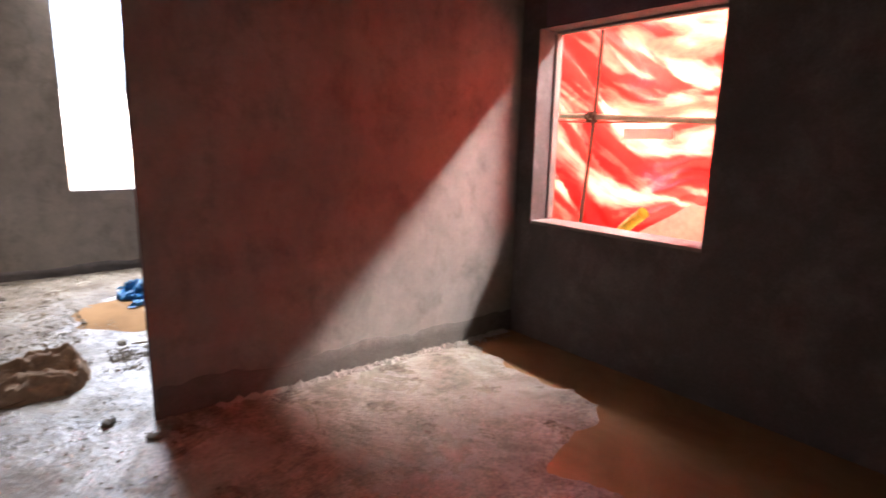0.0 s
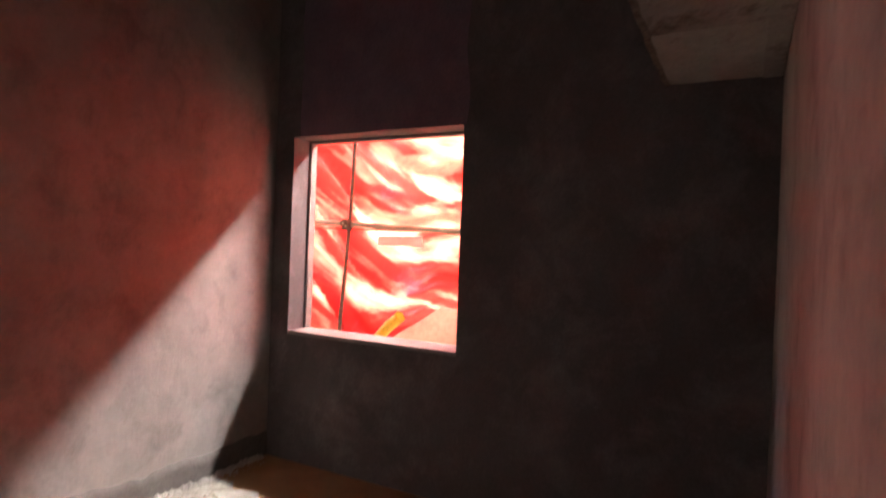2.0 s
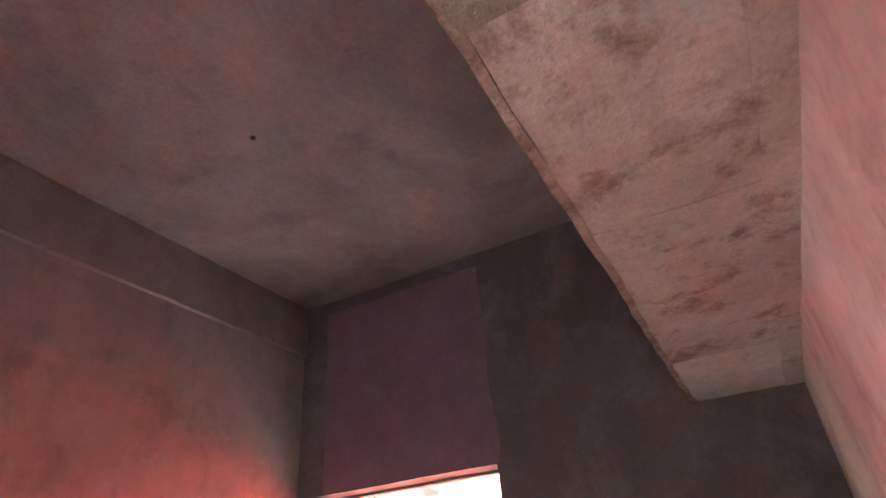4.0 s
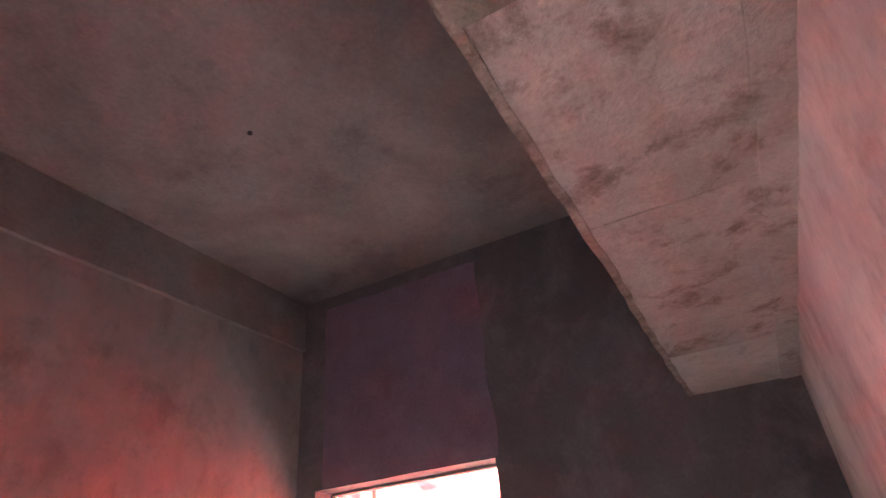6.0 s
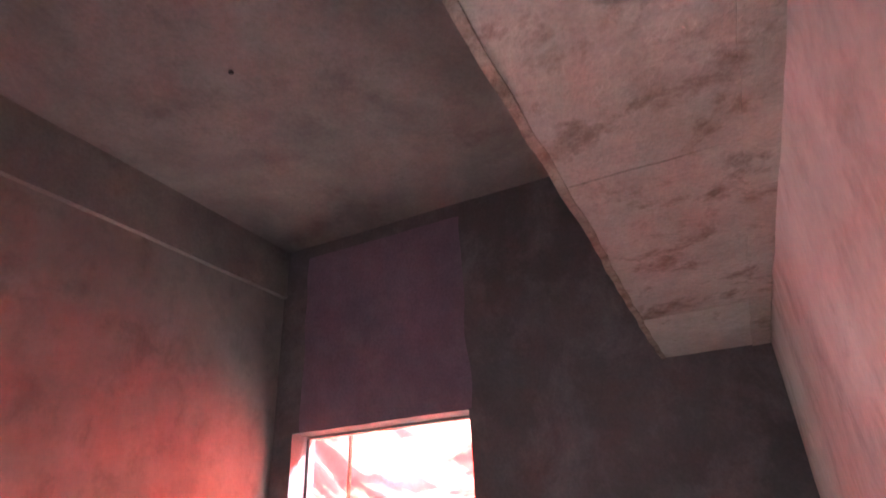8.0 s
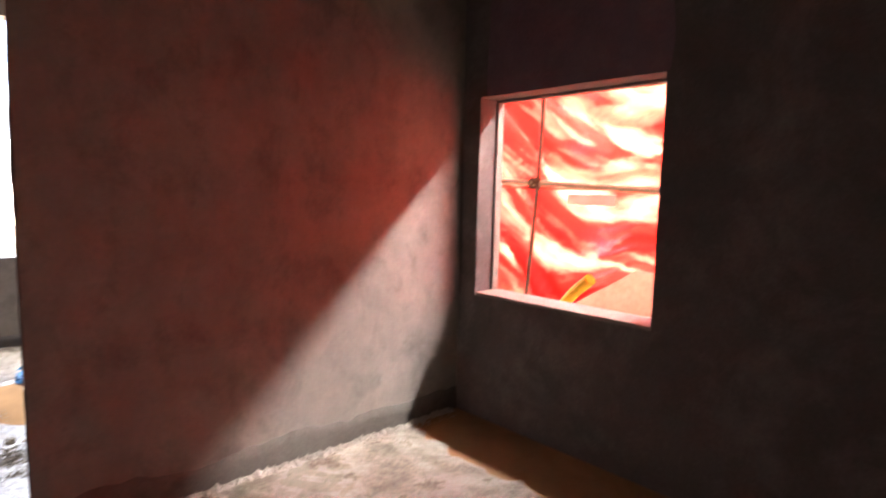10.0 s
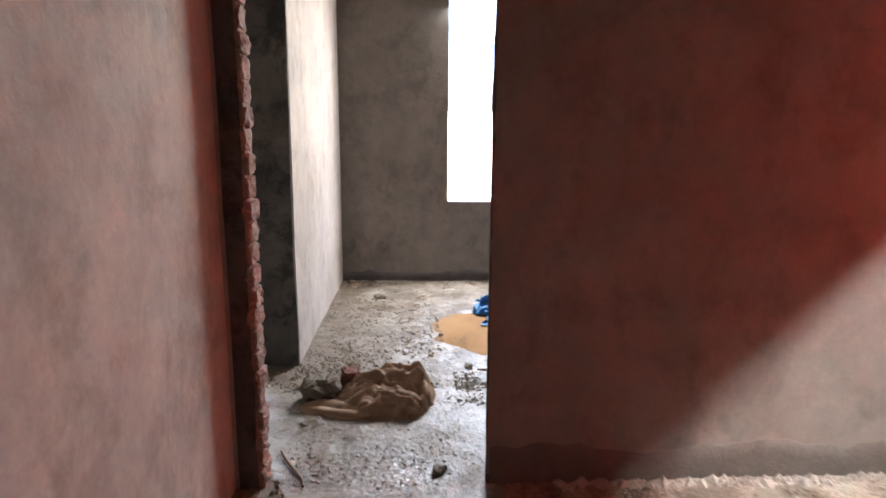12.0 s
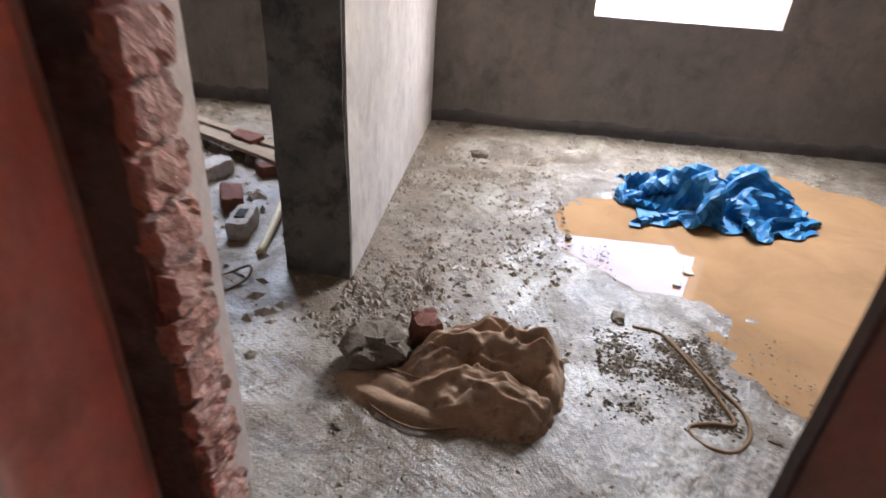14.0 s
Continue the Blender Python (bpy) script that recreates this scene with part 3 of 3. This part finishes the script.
def red_sheet():
    """A tarpaulin hung from its top edge, sagging in swags."""
    ny, nz = 190, 90
    verts = []
    for i in range(ny):
        for j in range(nz):
            u, w = i / (ny - 1), j / (nz - 1)
            y = -7.6 + 10.6 * u
            z = 3.43 - 3.1 * w
            sag = 0.16 * math.sin((y + 3.4) * 3.28 + 2.2 * w) * w
            q = z - 0.42 * (y + 0.75) ** 2 + 0.25 * noise.noise(Vector((y * 0.9, z * 0.9, 3)))
            fold = 0.13 * abs(math.sin(q * 4.6 + 0.5)) + 0.045 * abs(math.sin(q * 9.7 + y * 1.3)) + 0.012 * math.sin(q * 31 - y * 3)
            n = noise.noise(Vector((y * 1.3, z * 1.3, 5))) * 0.08 + noise.noise(Vector((y * 5, z * 12, 1))) * 0.012
            lift = 0.62 * max(0.0, min(1.0, (0.45 - y) / 0.9, (y + 2.6) / 0.9)) * w * w
            verts.append((4.05 + (fold * (0.35 + w) + n + sag * 0.5) * min(1.0, 0.1 + 4 * w), y, z + sag * 0.2 + lift))
    faces = [(i * nz + j, (i + 1) * nz + j, (i + 1) * nz + j + 1, i * nz + j + 1) for i in range(ny - 1) for j in range(nz - 1)]
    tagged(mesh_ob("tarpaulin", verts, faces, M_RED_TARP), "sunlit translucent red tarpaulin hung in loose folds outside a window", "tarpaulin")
    cover = bpy.data.objects["tarpaulin"]
    part("hem", tube([(4.05, -7.6, 3.43), (4.05, -3.4, 3.43), (4.05, 0, 3.43), (4.05, 3.0, 3.43)], 0.012, 6), M_RED_TARP, cover)
    slab_mesh("patch", (3.885, 3.889), (-0.40, 0.06), (1.47, 1.56), M_WHITE_STRIP, 0.06, 0.006, cover)
red_sheet()

tagged(slab_mesh("boundary_wall", (4.75, 4.9), (-9.0, 6.0), (-0.55, 1.25), M_GROUND, 0.4, 0.01), "low mud-rendered boundary wall outside", "boundary wall", kind="structure")
frame_root = tagged(new("scaffold"), "bamboo pole and thin rods tied with rope", "scaffold")
part("upright", tube([(3.40, -0.02, 2.9), (3.40, 0.02, 1.7), (3.40, 0.11, 0.5), (3.40, 0.14, -0.5)], 0.017, 10), M_STEEL, frame_root, "thin rusty steel rod")
part("crossbar", tube([(3.42, 0.75, 1.66), (3.42, 0.1, 1.645), (3.42, -0.9, 1.60), (3.42, -2.2, 1.56)], 0.024, 12, wob=0.15), M_BAMBOO, frame_root, "pale bamboo pole")
part("crossbar", tube([(3.45, 0.75, 1.63), (3.45, 0.0, 1.60), (3.45, -2.2, 1.60)], 0.008, 8), M_STEEL, frame_root, "thin rusty steel rod")
part("upright", tube([(3.43, -2.2, 2.9), (3.43, -2.2, 1.0), (3.43, -2.2, -0.5)], 0.03, 10, wob=0.1), M_BAMBOO, frame_root)
part("upright", tube([(3.43, 0.75, 2.9), (3.43, 0.75, 1.0), (3.43, 0.75, -0.5)], 0.03, 10, wob=0.1), M_BAMBOO, frame_root)
part("top_rail", tube([(4.05, -7.7, 3.43), (4.05, -0.2, 3.425), (4.05, 3.1, 3.43)], 0.016, 8), M_BAMBOO, frame_root)
for y in (-7.62, -3.42, 3.02):
    part("upright", tube([(4.08, y, 3.46), (4.08, y, 1.5), (4.08, y, -0.52)], 0.03, 8), M_BAMBOO, frame_root)
knot = []
for k in range(26):
    a = k * 0.9
    knot.append((3.41 + 0.038 * math.cos(a), 0.055 + 0.040 * math.sin(a * 1.3), 1.645 + 0.038 * math.sin(a)))
part("lashing", tube(knot, 0.007, 6), M_ROPE, frame_root, "frayed rope lashing")
tagged(part("pipe", tube([(3.85, 0.45, -0.48), (3.82, 0.05, 0.52), (3.80, -0.26, 0.86)], 0.050, 14), M_YELLOW), "bright yellow plastic pipe leaning outside", "pipe")


def house(x, y, w, d, h, material, label):
    root = tagged(new("house"), label, "house")
    root.location = (x, y, -0.5)
    body = slab_mesh("wall", (0, w), (0, d), (0, h), material, 1.0, 0.01, root)
    slab_mesh("roof", (-0.3, w + 0.3), (-0.3, d + 0.3), (h + 0.002, h + 0.18), M_CONCRETE, 1.0, 0.01, root)
    slab_mesh("plinth_band", (-0.03, w + 0.03), (-0.03, -0.012), (1.15, 1.4), M_CREAM, 1.0, 0.003, root)
    for k in range(int(w // 2)):
        win = slab_mesh("window", (0.7 + 2 * k, 1.6 + 2 * k), (-0.05, -0.012), (1.7, 2.8), M_DARK, 0.5, 0.002, root)
        slab_mesh("sill", (0.62 + 2 * k, 1.68 + 2 * k), (-0.10, -0.012), (1.6, 1.69), M_CREAM, 0.5, 0.002, win)
house(-10.0, 11.0, 7.0, 5.0, 3.4, M_ORANGE, "single-storey orange painted house with a flat roof")
house(3.1, 10.5, 4.5, 5.0, 3.6, M_CREAM, "cream-yellow painted house with a flat roof")


def fence():
    root = tagged(new("fence"), "low weathered stick fence outside the building", "fence")
    for k in range(14):
        x = -0.1 + 0.09 * k
        part("stick", tube([(x, 6.2, -0.5), (x + 0.02 * math.sin(k * 5), 6.2, 1.05 + 0.12 * math.sin(k * 2.3))], 0.012, 6), M_WOOD, root)
    for z in (0.55, 0.95):
        part("rail", tube([(-0.2, 6.215, z), (1.2, 6.215, z + 0.02)], 0.012, 6), M_WOOD, root)

# added board, coloured like bright haze, hides the sky's dark horizon band
tagged(slab_mesh("backdrop", (-90, 90), (70, 70.6), (-0.6, 5.5), M_HAZE, 6.0, 0.05), "pale board added as haze in front of the dark horizon", "backdrop", kind="structure")

# ---- cloth heaps ----
def crumpled_cloth(name, size, spread, height, seed, material, label, category, steps=150, n=64, pull=0.03, smooth=True, thick=0.004, stiff=0.4, broad=0.0, warp=0.16):
    """A square of cloth pushed together on the floor until it buckles into folds."""
    rng = np.random.default_rng(seed)
    u, v = np.meshgrid(np.linspace(-0.5, 0.5, n), np.linspace(-0.5, 0.5, n), indexing="ij")
    off = 40 * rng.random(4)
    warp_x, warp_y = fbm(u * 3 + off[0], v * 3 + off[1], 3), fbm(u * 3 + off[2], v * 3 + off[3], 3)
    r2 = np.clip(1 - 3.4 * (u * u + v * v), 0, 1)
    goal = np.stack([(u + warp * warp_x) * spread[0], (v + warp * warp_y) * spread[1], height * r2 * (0.75 + 0.9 * fbm(u * 5 + off[1], v * 5 + off[2], 3))], -1)
    p = goal.copy()
    p[..., 2] += 0.05 * (0.5 + fbm(u * 11 + off[3], v * 11 + off[0], 3))
    rest = (size[0] / (n - 1), size[1] / (n - 1))
    diag = math.hypot(*rest)
    def relax(a, b_, length, k):
        d = b_ - a
        l = np.linalg.norm(d, axis=-1, keepdims=True) + 1e-9
        c = d * (k * 0.5 * (l - length) / l)
        a += c
        b_ -= c
    for it in range(steps):
        p[..., 2] -= 0.0016
        p[..., :2] += pull * (goal[..., :2] - p[..., :2])
        p[..., 2] += 0.05 * (goal[..., 2] - p[..., 2])
        for o in (0, 1):
            m = (n - o) // 2 * 2 + o
            relax(p[o:m:2], p[o + 1:m:2], rest[0], 0.9)
            relax(p[:, o:m:2], p[:, o + 1:m:2], rest[1], 0.9)
            relax(p[o:m:2, :-1], p[o + 1:m:2, 1:], diag, 0.4)
            relax(p[o:m:2, 1:], p[o + 1:m:2, :-1], diag, 0.4)
        for o in range(4):
            a, b_ = p[o:-2:4], p[o + 2::4]
            k = min(len(a), len(b_))
            relax(a[:k], b_[:k], rest[0] * 1.95, stiff)
            a, b_ = p[:, o:-2:4], p[:, o + 2::4]
            k = min(a.shape[1], b_.shape[1])
            relax(a[:, :k], b_[:, :k], rest[1] * 1.95, stiff)
        if broad:
            for o in range(8):
                a, b_ = p[o:-4:8], p[o + 4::8]
                k = min(len(a), len(b_))
                relax(a[:k], b_[:k], rest[0] * 3.7, broad)
                a, b_ = p[:, o:-4:8], p[:, o + 4::8]
                k = min(a.shape[1], b_.shape[1])
                relax(a[:, :k], b_[:, :k], rest[1] * 3.7, broad)
        p[..., 2] = np.maximum(p[..., 2], 0.004 + 0.006 * r2)
    verts = p.reshape(-1, 3)
    idx = np.arange(n * n).reshape(n, n)
    faces = np.stack([idx[:-1, :-1], idx[1:, :-1], idx[1:, 1:], idx[:-1, 1:]], -1).reshape(-1, 4)
    ob = mesh_ob(name, verts, faces.tolist(), material, smooth=smooth)
    mod = ob.modifiers.new("thickness", "SOLIDIFY")
    mod.thickness = thick
    return tagged(ob, label, category)


def sack_heap():
    """A limp sack in a heap: rolls of cloth behind, a smooth taut panel in front, a flat flap at one side."""
    def height(x, y):
        wx, wy = x + 0.05 * fbm(x * 6 + 2, y * 6, 3), y + 0.05 * fbm(x * 6 + 30, y * 6 + 9, 3)
        ang = np.arctan2(wy, wx)
        rad = np.hypot(wx / 0.285, wy / 0.235) * (1 + 0.16 * fbm(ang * 1.6 + 5, 0 * ang + 3, 3))
        dome = np.clip(1 - rad ** 2.6, 0, 1) ** 0.55
        back = np.clip((wy + 0.02) / 0.10, 0, 1)
        rolls = np.abs(np.sin(22 * wy + 9 * wx * wx * 3 + 2.2 * fbm(wx * 7, wy * 7 + 4, 2))) ** 0.7
        side = np.clip((wx - 0.10) / 0.08, 0, 1)
        loop = np.abs(np.sin(24 * wx + 7 * wy)) ** 0.8
        crease = np.clip(1 - np.abs(wy + 0.01 + 0.35 * wx + 0.05 * fbm(wx * 9, wy * 9, 2)) / 0.022, 0, 1)
        tuck = np.clip(1 - np.hypot((wx + 0.06) / 0.045, (wy + 0.0) / 0.055), 0, 1)
        wrinkle = 1 - np.abs(2 * fbm(wx * 8 + 11, wy * 15 + 2, 3))
        small = np.abs(np.sin(46 * wy + 30 * wx * wx + 9 * fbm(wx * 5, wy * 5, 2))) * np.clip(back + 0.25, 0, 1)
        pocket = np.clip(1 - np.hypot((wx - 0.17) / 0.035, (wy + 0.03) / 0.075), 0, 1)
        z = dome * (0.085 + 0.07 * back * rolls + 0.055 * side * loop - 0.05 * crease - 0.07 * tuck + 0.045 * wrinkle + 0.026 * small - 0.05 * pocket)
        lx, ly = (x + 0.24) / 0.25, (y + 0.10 + 0.25 * (x + 0.24)) / 0.11
        flap = np.clip(1 - (lx * lx + ly * ly) ** 1.5 + 0.5 * fbm(x * 8, y * 8 + 7, 3), 0, 1) ** 0.4
        z2 = flap * (0.022 + 0.02 * np.abs(np.sin(30 * (y + 0.3 * x) + 2 * fbm(x * 6, y * 6, 2))))
        return np.maximum(z, z2)
    n = 130
    gx, gy = np.meshgrid(np.linspace(-0.52, 0.36, n), np.linspace(-0.32, 0.32, n), indexing="ij")
    z = height(gx, gy)
    # cloth bulges outwards over its foot
    low = np.clip(1 - z / 0.08, 0, 1) * (z > 0.004)
    px, py = gx * (1 - 0.06 * low), gy * (1 - 0.06 * low)
    keep = z > 0.003
    verts = np.stack([px.ravel(), py.ravel(), z.ravel() + 0.001], 1)
    idx = np.arange(n * n).reshape(n, n)
    cell = keep[:-1, :-1] | keep[1:, :-1] | keep[1:, 1:] | keep[:-1, 1:]
    faces = np.stack([idx[:-1, :-1], idx[1:, :-1], idx[1:, 1:], idx[:-1, 1:]], -1)[cell]
    used, inverse = np.unique(faces, return_inverse=True)
    ob = mesh_ob("sack", verts[used], inverse.reshape(-1, 4).tolist(), M_BURLAP)
    return tagged(ob, "crumpled dirty brown burlap sack lying on the wet floor", "sack")


sack = sack_heap()
sack.location = (-0.44, 0.80, 0.006)
sack.rotation_euler = (0, 0, 0.0)
part("drawstring", tube([(-0.34, -0.02, 0.05), (-0.22, -0.06, 0.055), (-0.10, -0.10, 0.075)], 0.0035, 5), M_ROPE, sack)
part("drawstring", tube([(-0.46, -0.04, 0.01), (-0.36, -0.16, 0.014), (-0.22, -0.23, 0.016), (-0.08, -0.22, 0.03)], 0.0035, 5), M_ROPE, sack)

sheet = crumpled_cloth("plastic_sheet", (1.62, 1.2), (0.90, 0.60), 0.28, 33, M_BLUE_TARP, "crumpled bright blue polythene sheet lying at a puddle", "plastic sheet", n=42, smooth=False, thick=0.002, broad=0.10)
sheet.location = (0.74, 2.55, 0.004)
sheet.rotation_euler = (0, 0, 0.14)

# ---- bricks and lumps on the floor ----
def block(name, loc, size, rot, material, label, category, amt=0.008, seed=1.0, rnd=0.05):
    ob = part(name, rough_block(size, amt, 0.04, seed, rnd), material)
    ob.location, ob.rotation_euler = loc, rot
    return tagged(ob, label, category)


block("brick", (-0.69, 0.99, 0.006), (0.095, 0.09, 0.125), (0.1, 0.05, 0.5), M_BRICK_RED, "broken half of a dark red brick leaning by a sack", "brick", 0.014, 3.0)
block("cement_lump", (-0.84, 0.86, 0.0), (0.22, 0.17, 0.13), (0, 0.05, 0.5), M_STONE, "grey-brown lump of hardened cement", "cement lump", 0.030, 5.0, 0.20)
b1 = block("brick", (-1.66, 1.64, 0.008), (0.10, 0.21, 0.095), (0, 0, 0.12), M_BRICK_GREY, "mortar-covered brick with a dark frog standing on rubble", "brick", 0.006, 7.0)
part("frog", rough_block((0.045, 0.09, 0.006), 0.004, 0.03, 2.0), M_DARK, b1, "dark hollow frog").location = (0, 0, 0.094)
block("brick", (-1.84, 1.90, 0.006), (0.11, 0.21, 0.085), (0, 0.06, 0.5), M_BRICK_RED, "loose reddish brick with pale mortar on it", "brick", 0.008, 9.0)
block("brick", (-2.10, 2.24, 0.006), (0.12, 0.20, 0.09), (0.05, 0, -0.4), M_BRICK_GREY, "pale mortar-covered brick among rubble", "brick", 0.008, 11.0)
block("brick", (-2.08, 2.66, 0.05), (0.22, 0.10, 0.075), (0.1, 0, -0.5), M_BRICK_RED, "dark brick lying on planks", "brick", 0.008, 13.0)
block("brick", (-1.80, 2.36, 0.0), (0.20, 0.10, 0.07), (0, 0.1, 0.9), M_BRICK_RED, "dark brick half under planks", "brick", 0.008, 15.0)
for k, (a, b_) in enumerate((((-2.62, 2.86), (-1.50, 2.28)), ((-2.60, 2.80), (-1.45, 2.20)), ((-2.58, 2.93), (-1.42, 2.37)))):
    a, b_ = Vector((*a, 0)), Vector((*b_, 0))
    d = b_ - a
    ob = part("plank", rough_block((d.length, 0.06, 0.022), 0.004, 0.1, 20 + k, 0.0), M_WOOD)
    ob.location = ((a + b_) / 2) + Vector((0, 0, 0.072 + 0.004 * k))
    ob.rotation_euler = (0, 0.01 * k, math.atan2(d.y, d.x))
    tagged(ob, "weathered narrow wooden batten lying on rubble", "plank", group="battens")
tagged(part("bamboo_stick", tube([(-1.49, 1.43, 0.026), (-1.54, 1.75, 0.04), (-1.60, 2.08, 0.06)], 0.019, 10, wob=0.15), M_BAMBOO), "short pale yellow bamboo stick on the rubble", "stick")
tagged(part("wire", tube([(-1.62, 1.18, 0.012), (-1.55, 1.27, 0.02), (-1.47, 1.29, 0.05), (-1.46, 1.22, 0.03), (-1.52, 1.14, 0.012)], 0.006, 6), M_STEEL), "bent rusty wire loop", "wire")
tagged(part("rope", tube([(0.10, 1.24, 0.012), (0.19, 1.22, 0.014), (0.25, 1.14, 0.012), (0.32, 0.98, 0.012), (0.39, 0.83, 0.013), (0.37, 0.72, 0.013), (0.30, 0.655, 0.012), (0.22, 0.67, 0.013),
    (0.19, 0.73, 0.014), (0.26, 0.76, 0.018), (0.34, 0.77, 0.016), (0.33, 0.86, 0.014), (0.30, 0.97, 0.014), (0.255, 1.10, 0.014), (0.215, 1.19, 0.016)], 0.0075, 7, wob=0.4), M_ROPE), "loose loop of dirty brown rope on the floor", "rope")
tagged(part("bent_stick", tube([(-0.93, 0.28, 0.016), (-0.88, 0.18, 0.02), (-0.80, 0.06, 0.018), (-0.78, 0.0, 0.014)], 0.006, 6), M_ROPE), "thin dirty strip lying on the floor", "strip")
for k, (x, y, s) in enumerate(((0.44, 1.75, 0.05), (0.36, 1.62, 0.035), (-0.22, 0.70, 0.03), (-0.64, 0.36, 0.02), (-0.95, 2.33, 0.03), (-0.12, 2.95, 0.025), (-0.62, 0.05, 0.02))):
    block("scrap", (x, y, 0.004), (s * 0.8, s, 0.003), (0.1, 0.1, k * 1.3), M_PAPER, "small pale scrap on the wet floor", "scrap", 0.006, 30.0 + k, 0.0)
for k, (x, y, s) in enumerate(((-0.62, 2.98, 0.075), (-0.95, 3.60, 0.06), (0.05, 1.28, 0.05), (-0.88, 0.55, 0.03), (0.45, 0.73, 0.03), (-0.1, 1.95, 0.025), (-0.2, 0.10, 0.05), (0.06, -0.10, 0.07), (-0.04, -0.18, 0.05))):
    block("stone", (x, y, 0.0), (s * 1.5, s, s * 0.6), (0, 0, k * 0.7), M_STONE, "small dark lump of rubble on the floor", "stone", s * 0.22, 50.0 + k, 0.12)


# ---- loose grit and crumbs ----
def chips(name, spots, material, label):
    """Many small angular chips in one mesh; spots: (count, x range, y range, size range, favours low x)."""
    verts, faces = [], []
    base = np.array([(1, 0, 0), (-1, 0, 0), (0, 1, 0), (0, -1, 0), (0, 0, 1), (0, 0, -0.4)], float)
    tri = [(0, 2, 4), (2, 1, 4), (1, 3, 4), (3, 0, 4), (2, 0, 5), (1, 2, 5), (3, 1, 5), (0, 3, 5)]
    for count, xr, yr, sr, power in spots:
        for _ in range(count):
            x = xr[0] + (xr[1] - xr[0]) * RNG.random() ** power
            y = yr[0] + (yr[1] - yr[0]) * RNG.random()
            s = sr[0] + (sr[1] - sr[0]) * RNG.random() ** 2.5
            a = RNG.random() * 6.28
            p = base * (s * (0.6 + 0.8 * RNG.random(3))) * (1 + 0.5 * (RNG.random((6, 1)) - 0.5))
            p[:, 2] *= 0.6
            q = np.stack([p[:, 0] * math.cos(a) - p[:, 1] * math.sin(a) + x, p[:, 0] * math.sin(a) + p[:, 1] * math.cos(a) + y, p[:, 2] + 0.008 + s * 0.15], 1)
            n0 = len(verts)
            verts += q.tolist()
            faces += [tuple(n0 + k for k in f) for f in tri]
    tagged(mesh_ob(name, verts, faces, material, smooth=False), label, "rubble", kind="stuff")


chips("gravel", [(6500, (N_X, -0.1), (0.9, FAR), (0.003, 0.019), 1.9), (3200, (-1.0, 0.7), (0.0, 1.3), (0.002, 0.008), 1.0), (2000, (-0.9, 0.1), (0.1, 1.9), (0.003, 0.010), 1.0), (1500, (-0.12, 0.40), (0.66, 1.25), (0.003, 0.012), 1.0), (900, (-0.9, 1.3), (2.9, FAR), (0.003, 0.012), 1.0),
    (320, (-1.2, -0.72), (1.0, 1.45), (0.005, 0.026), 1.0), (450, (-1.0, 0.0), (-1.4, 0.3), (0.003, 0.012), 1.0), (300, (-1.05, -0.85), (-0.9, 0.05), (0.004, 0.02), 1.0)], M_GRAVEL, "scattered grit and broken mortar on the wet floor")
chips("debris", [(4200, (-0.06, 0.36), (0.72, 1.2), (0.004, 0.014), 1.0)], M_STONE, "dark wet chips and shavings spilled beside a rope")
chips("rubble", [(1500, (-2.9, -1.25), (0.5, 3.6), (0.006, 0.04), 1.0)], M_GRAVEL, "thick litter of broken brick and mortar chips")
chips("crumbs", [(700, (0.30, 2.46), (-0.06, -0.005), (0.006, 0.034), 1.0), (260, (0.3, 2.46), (-0.14, -0.03), (0.004, 0.014), 1.0)], M_MORTAR, "crumbled mortar along the foot of a wall")
chips("crumbs", [(160, (-1.0, 2.4), (FAR - 0.12, FAR), (0.005, 0.022), 1.0)], M_MORTAR, "crumbled mortar along the foot of an outer wall")
fence()
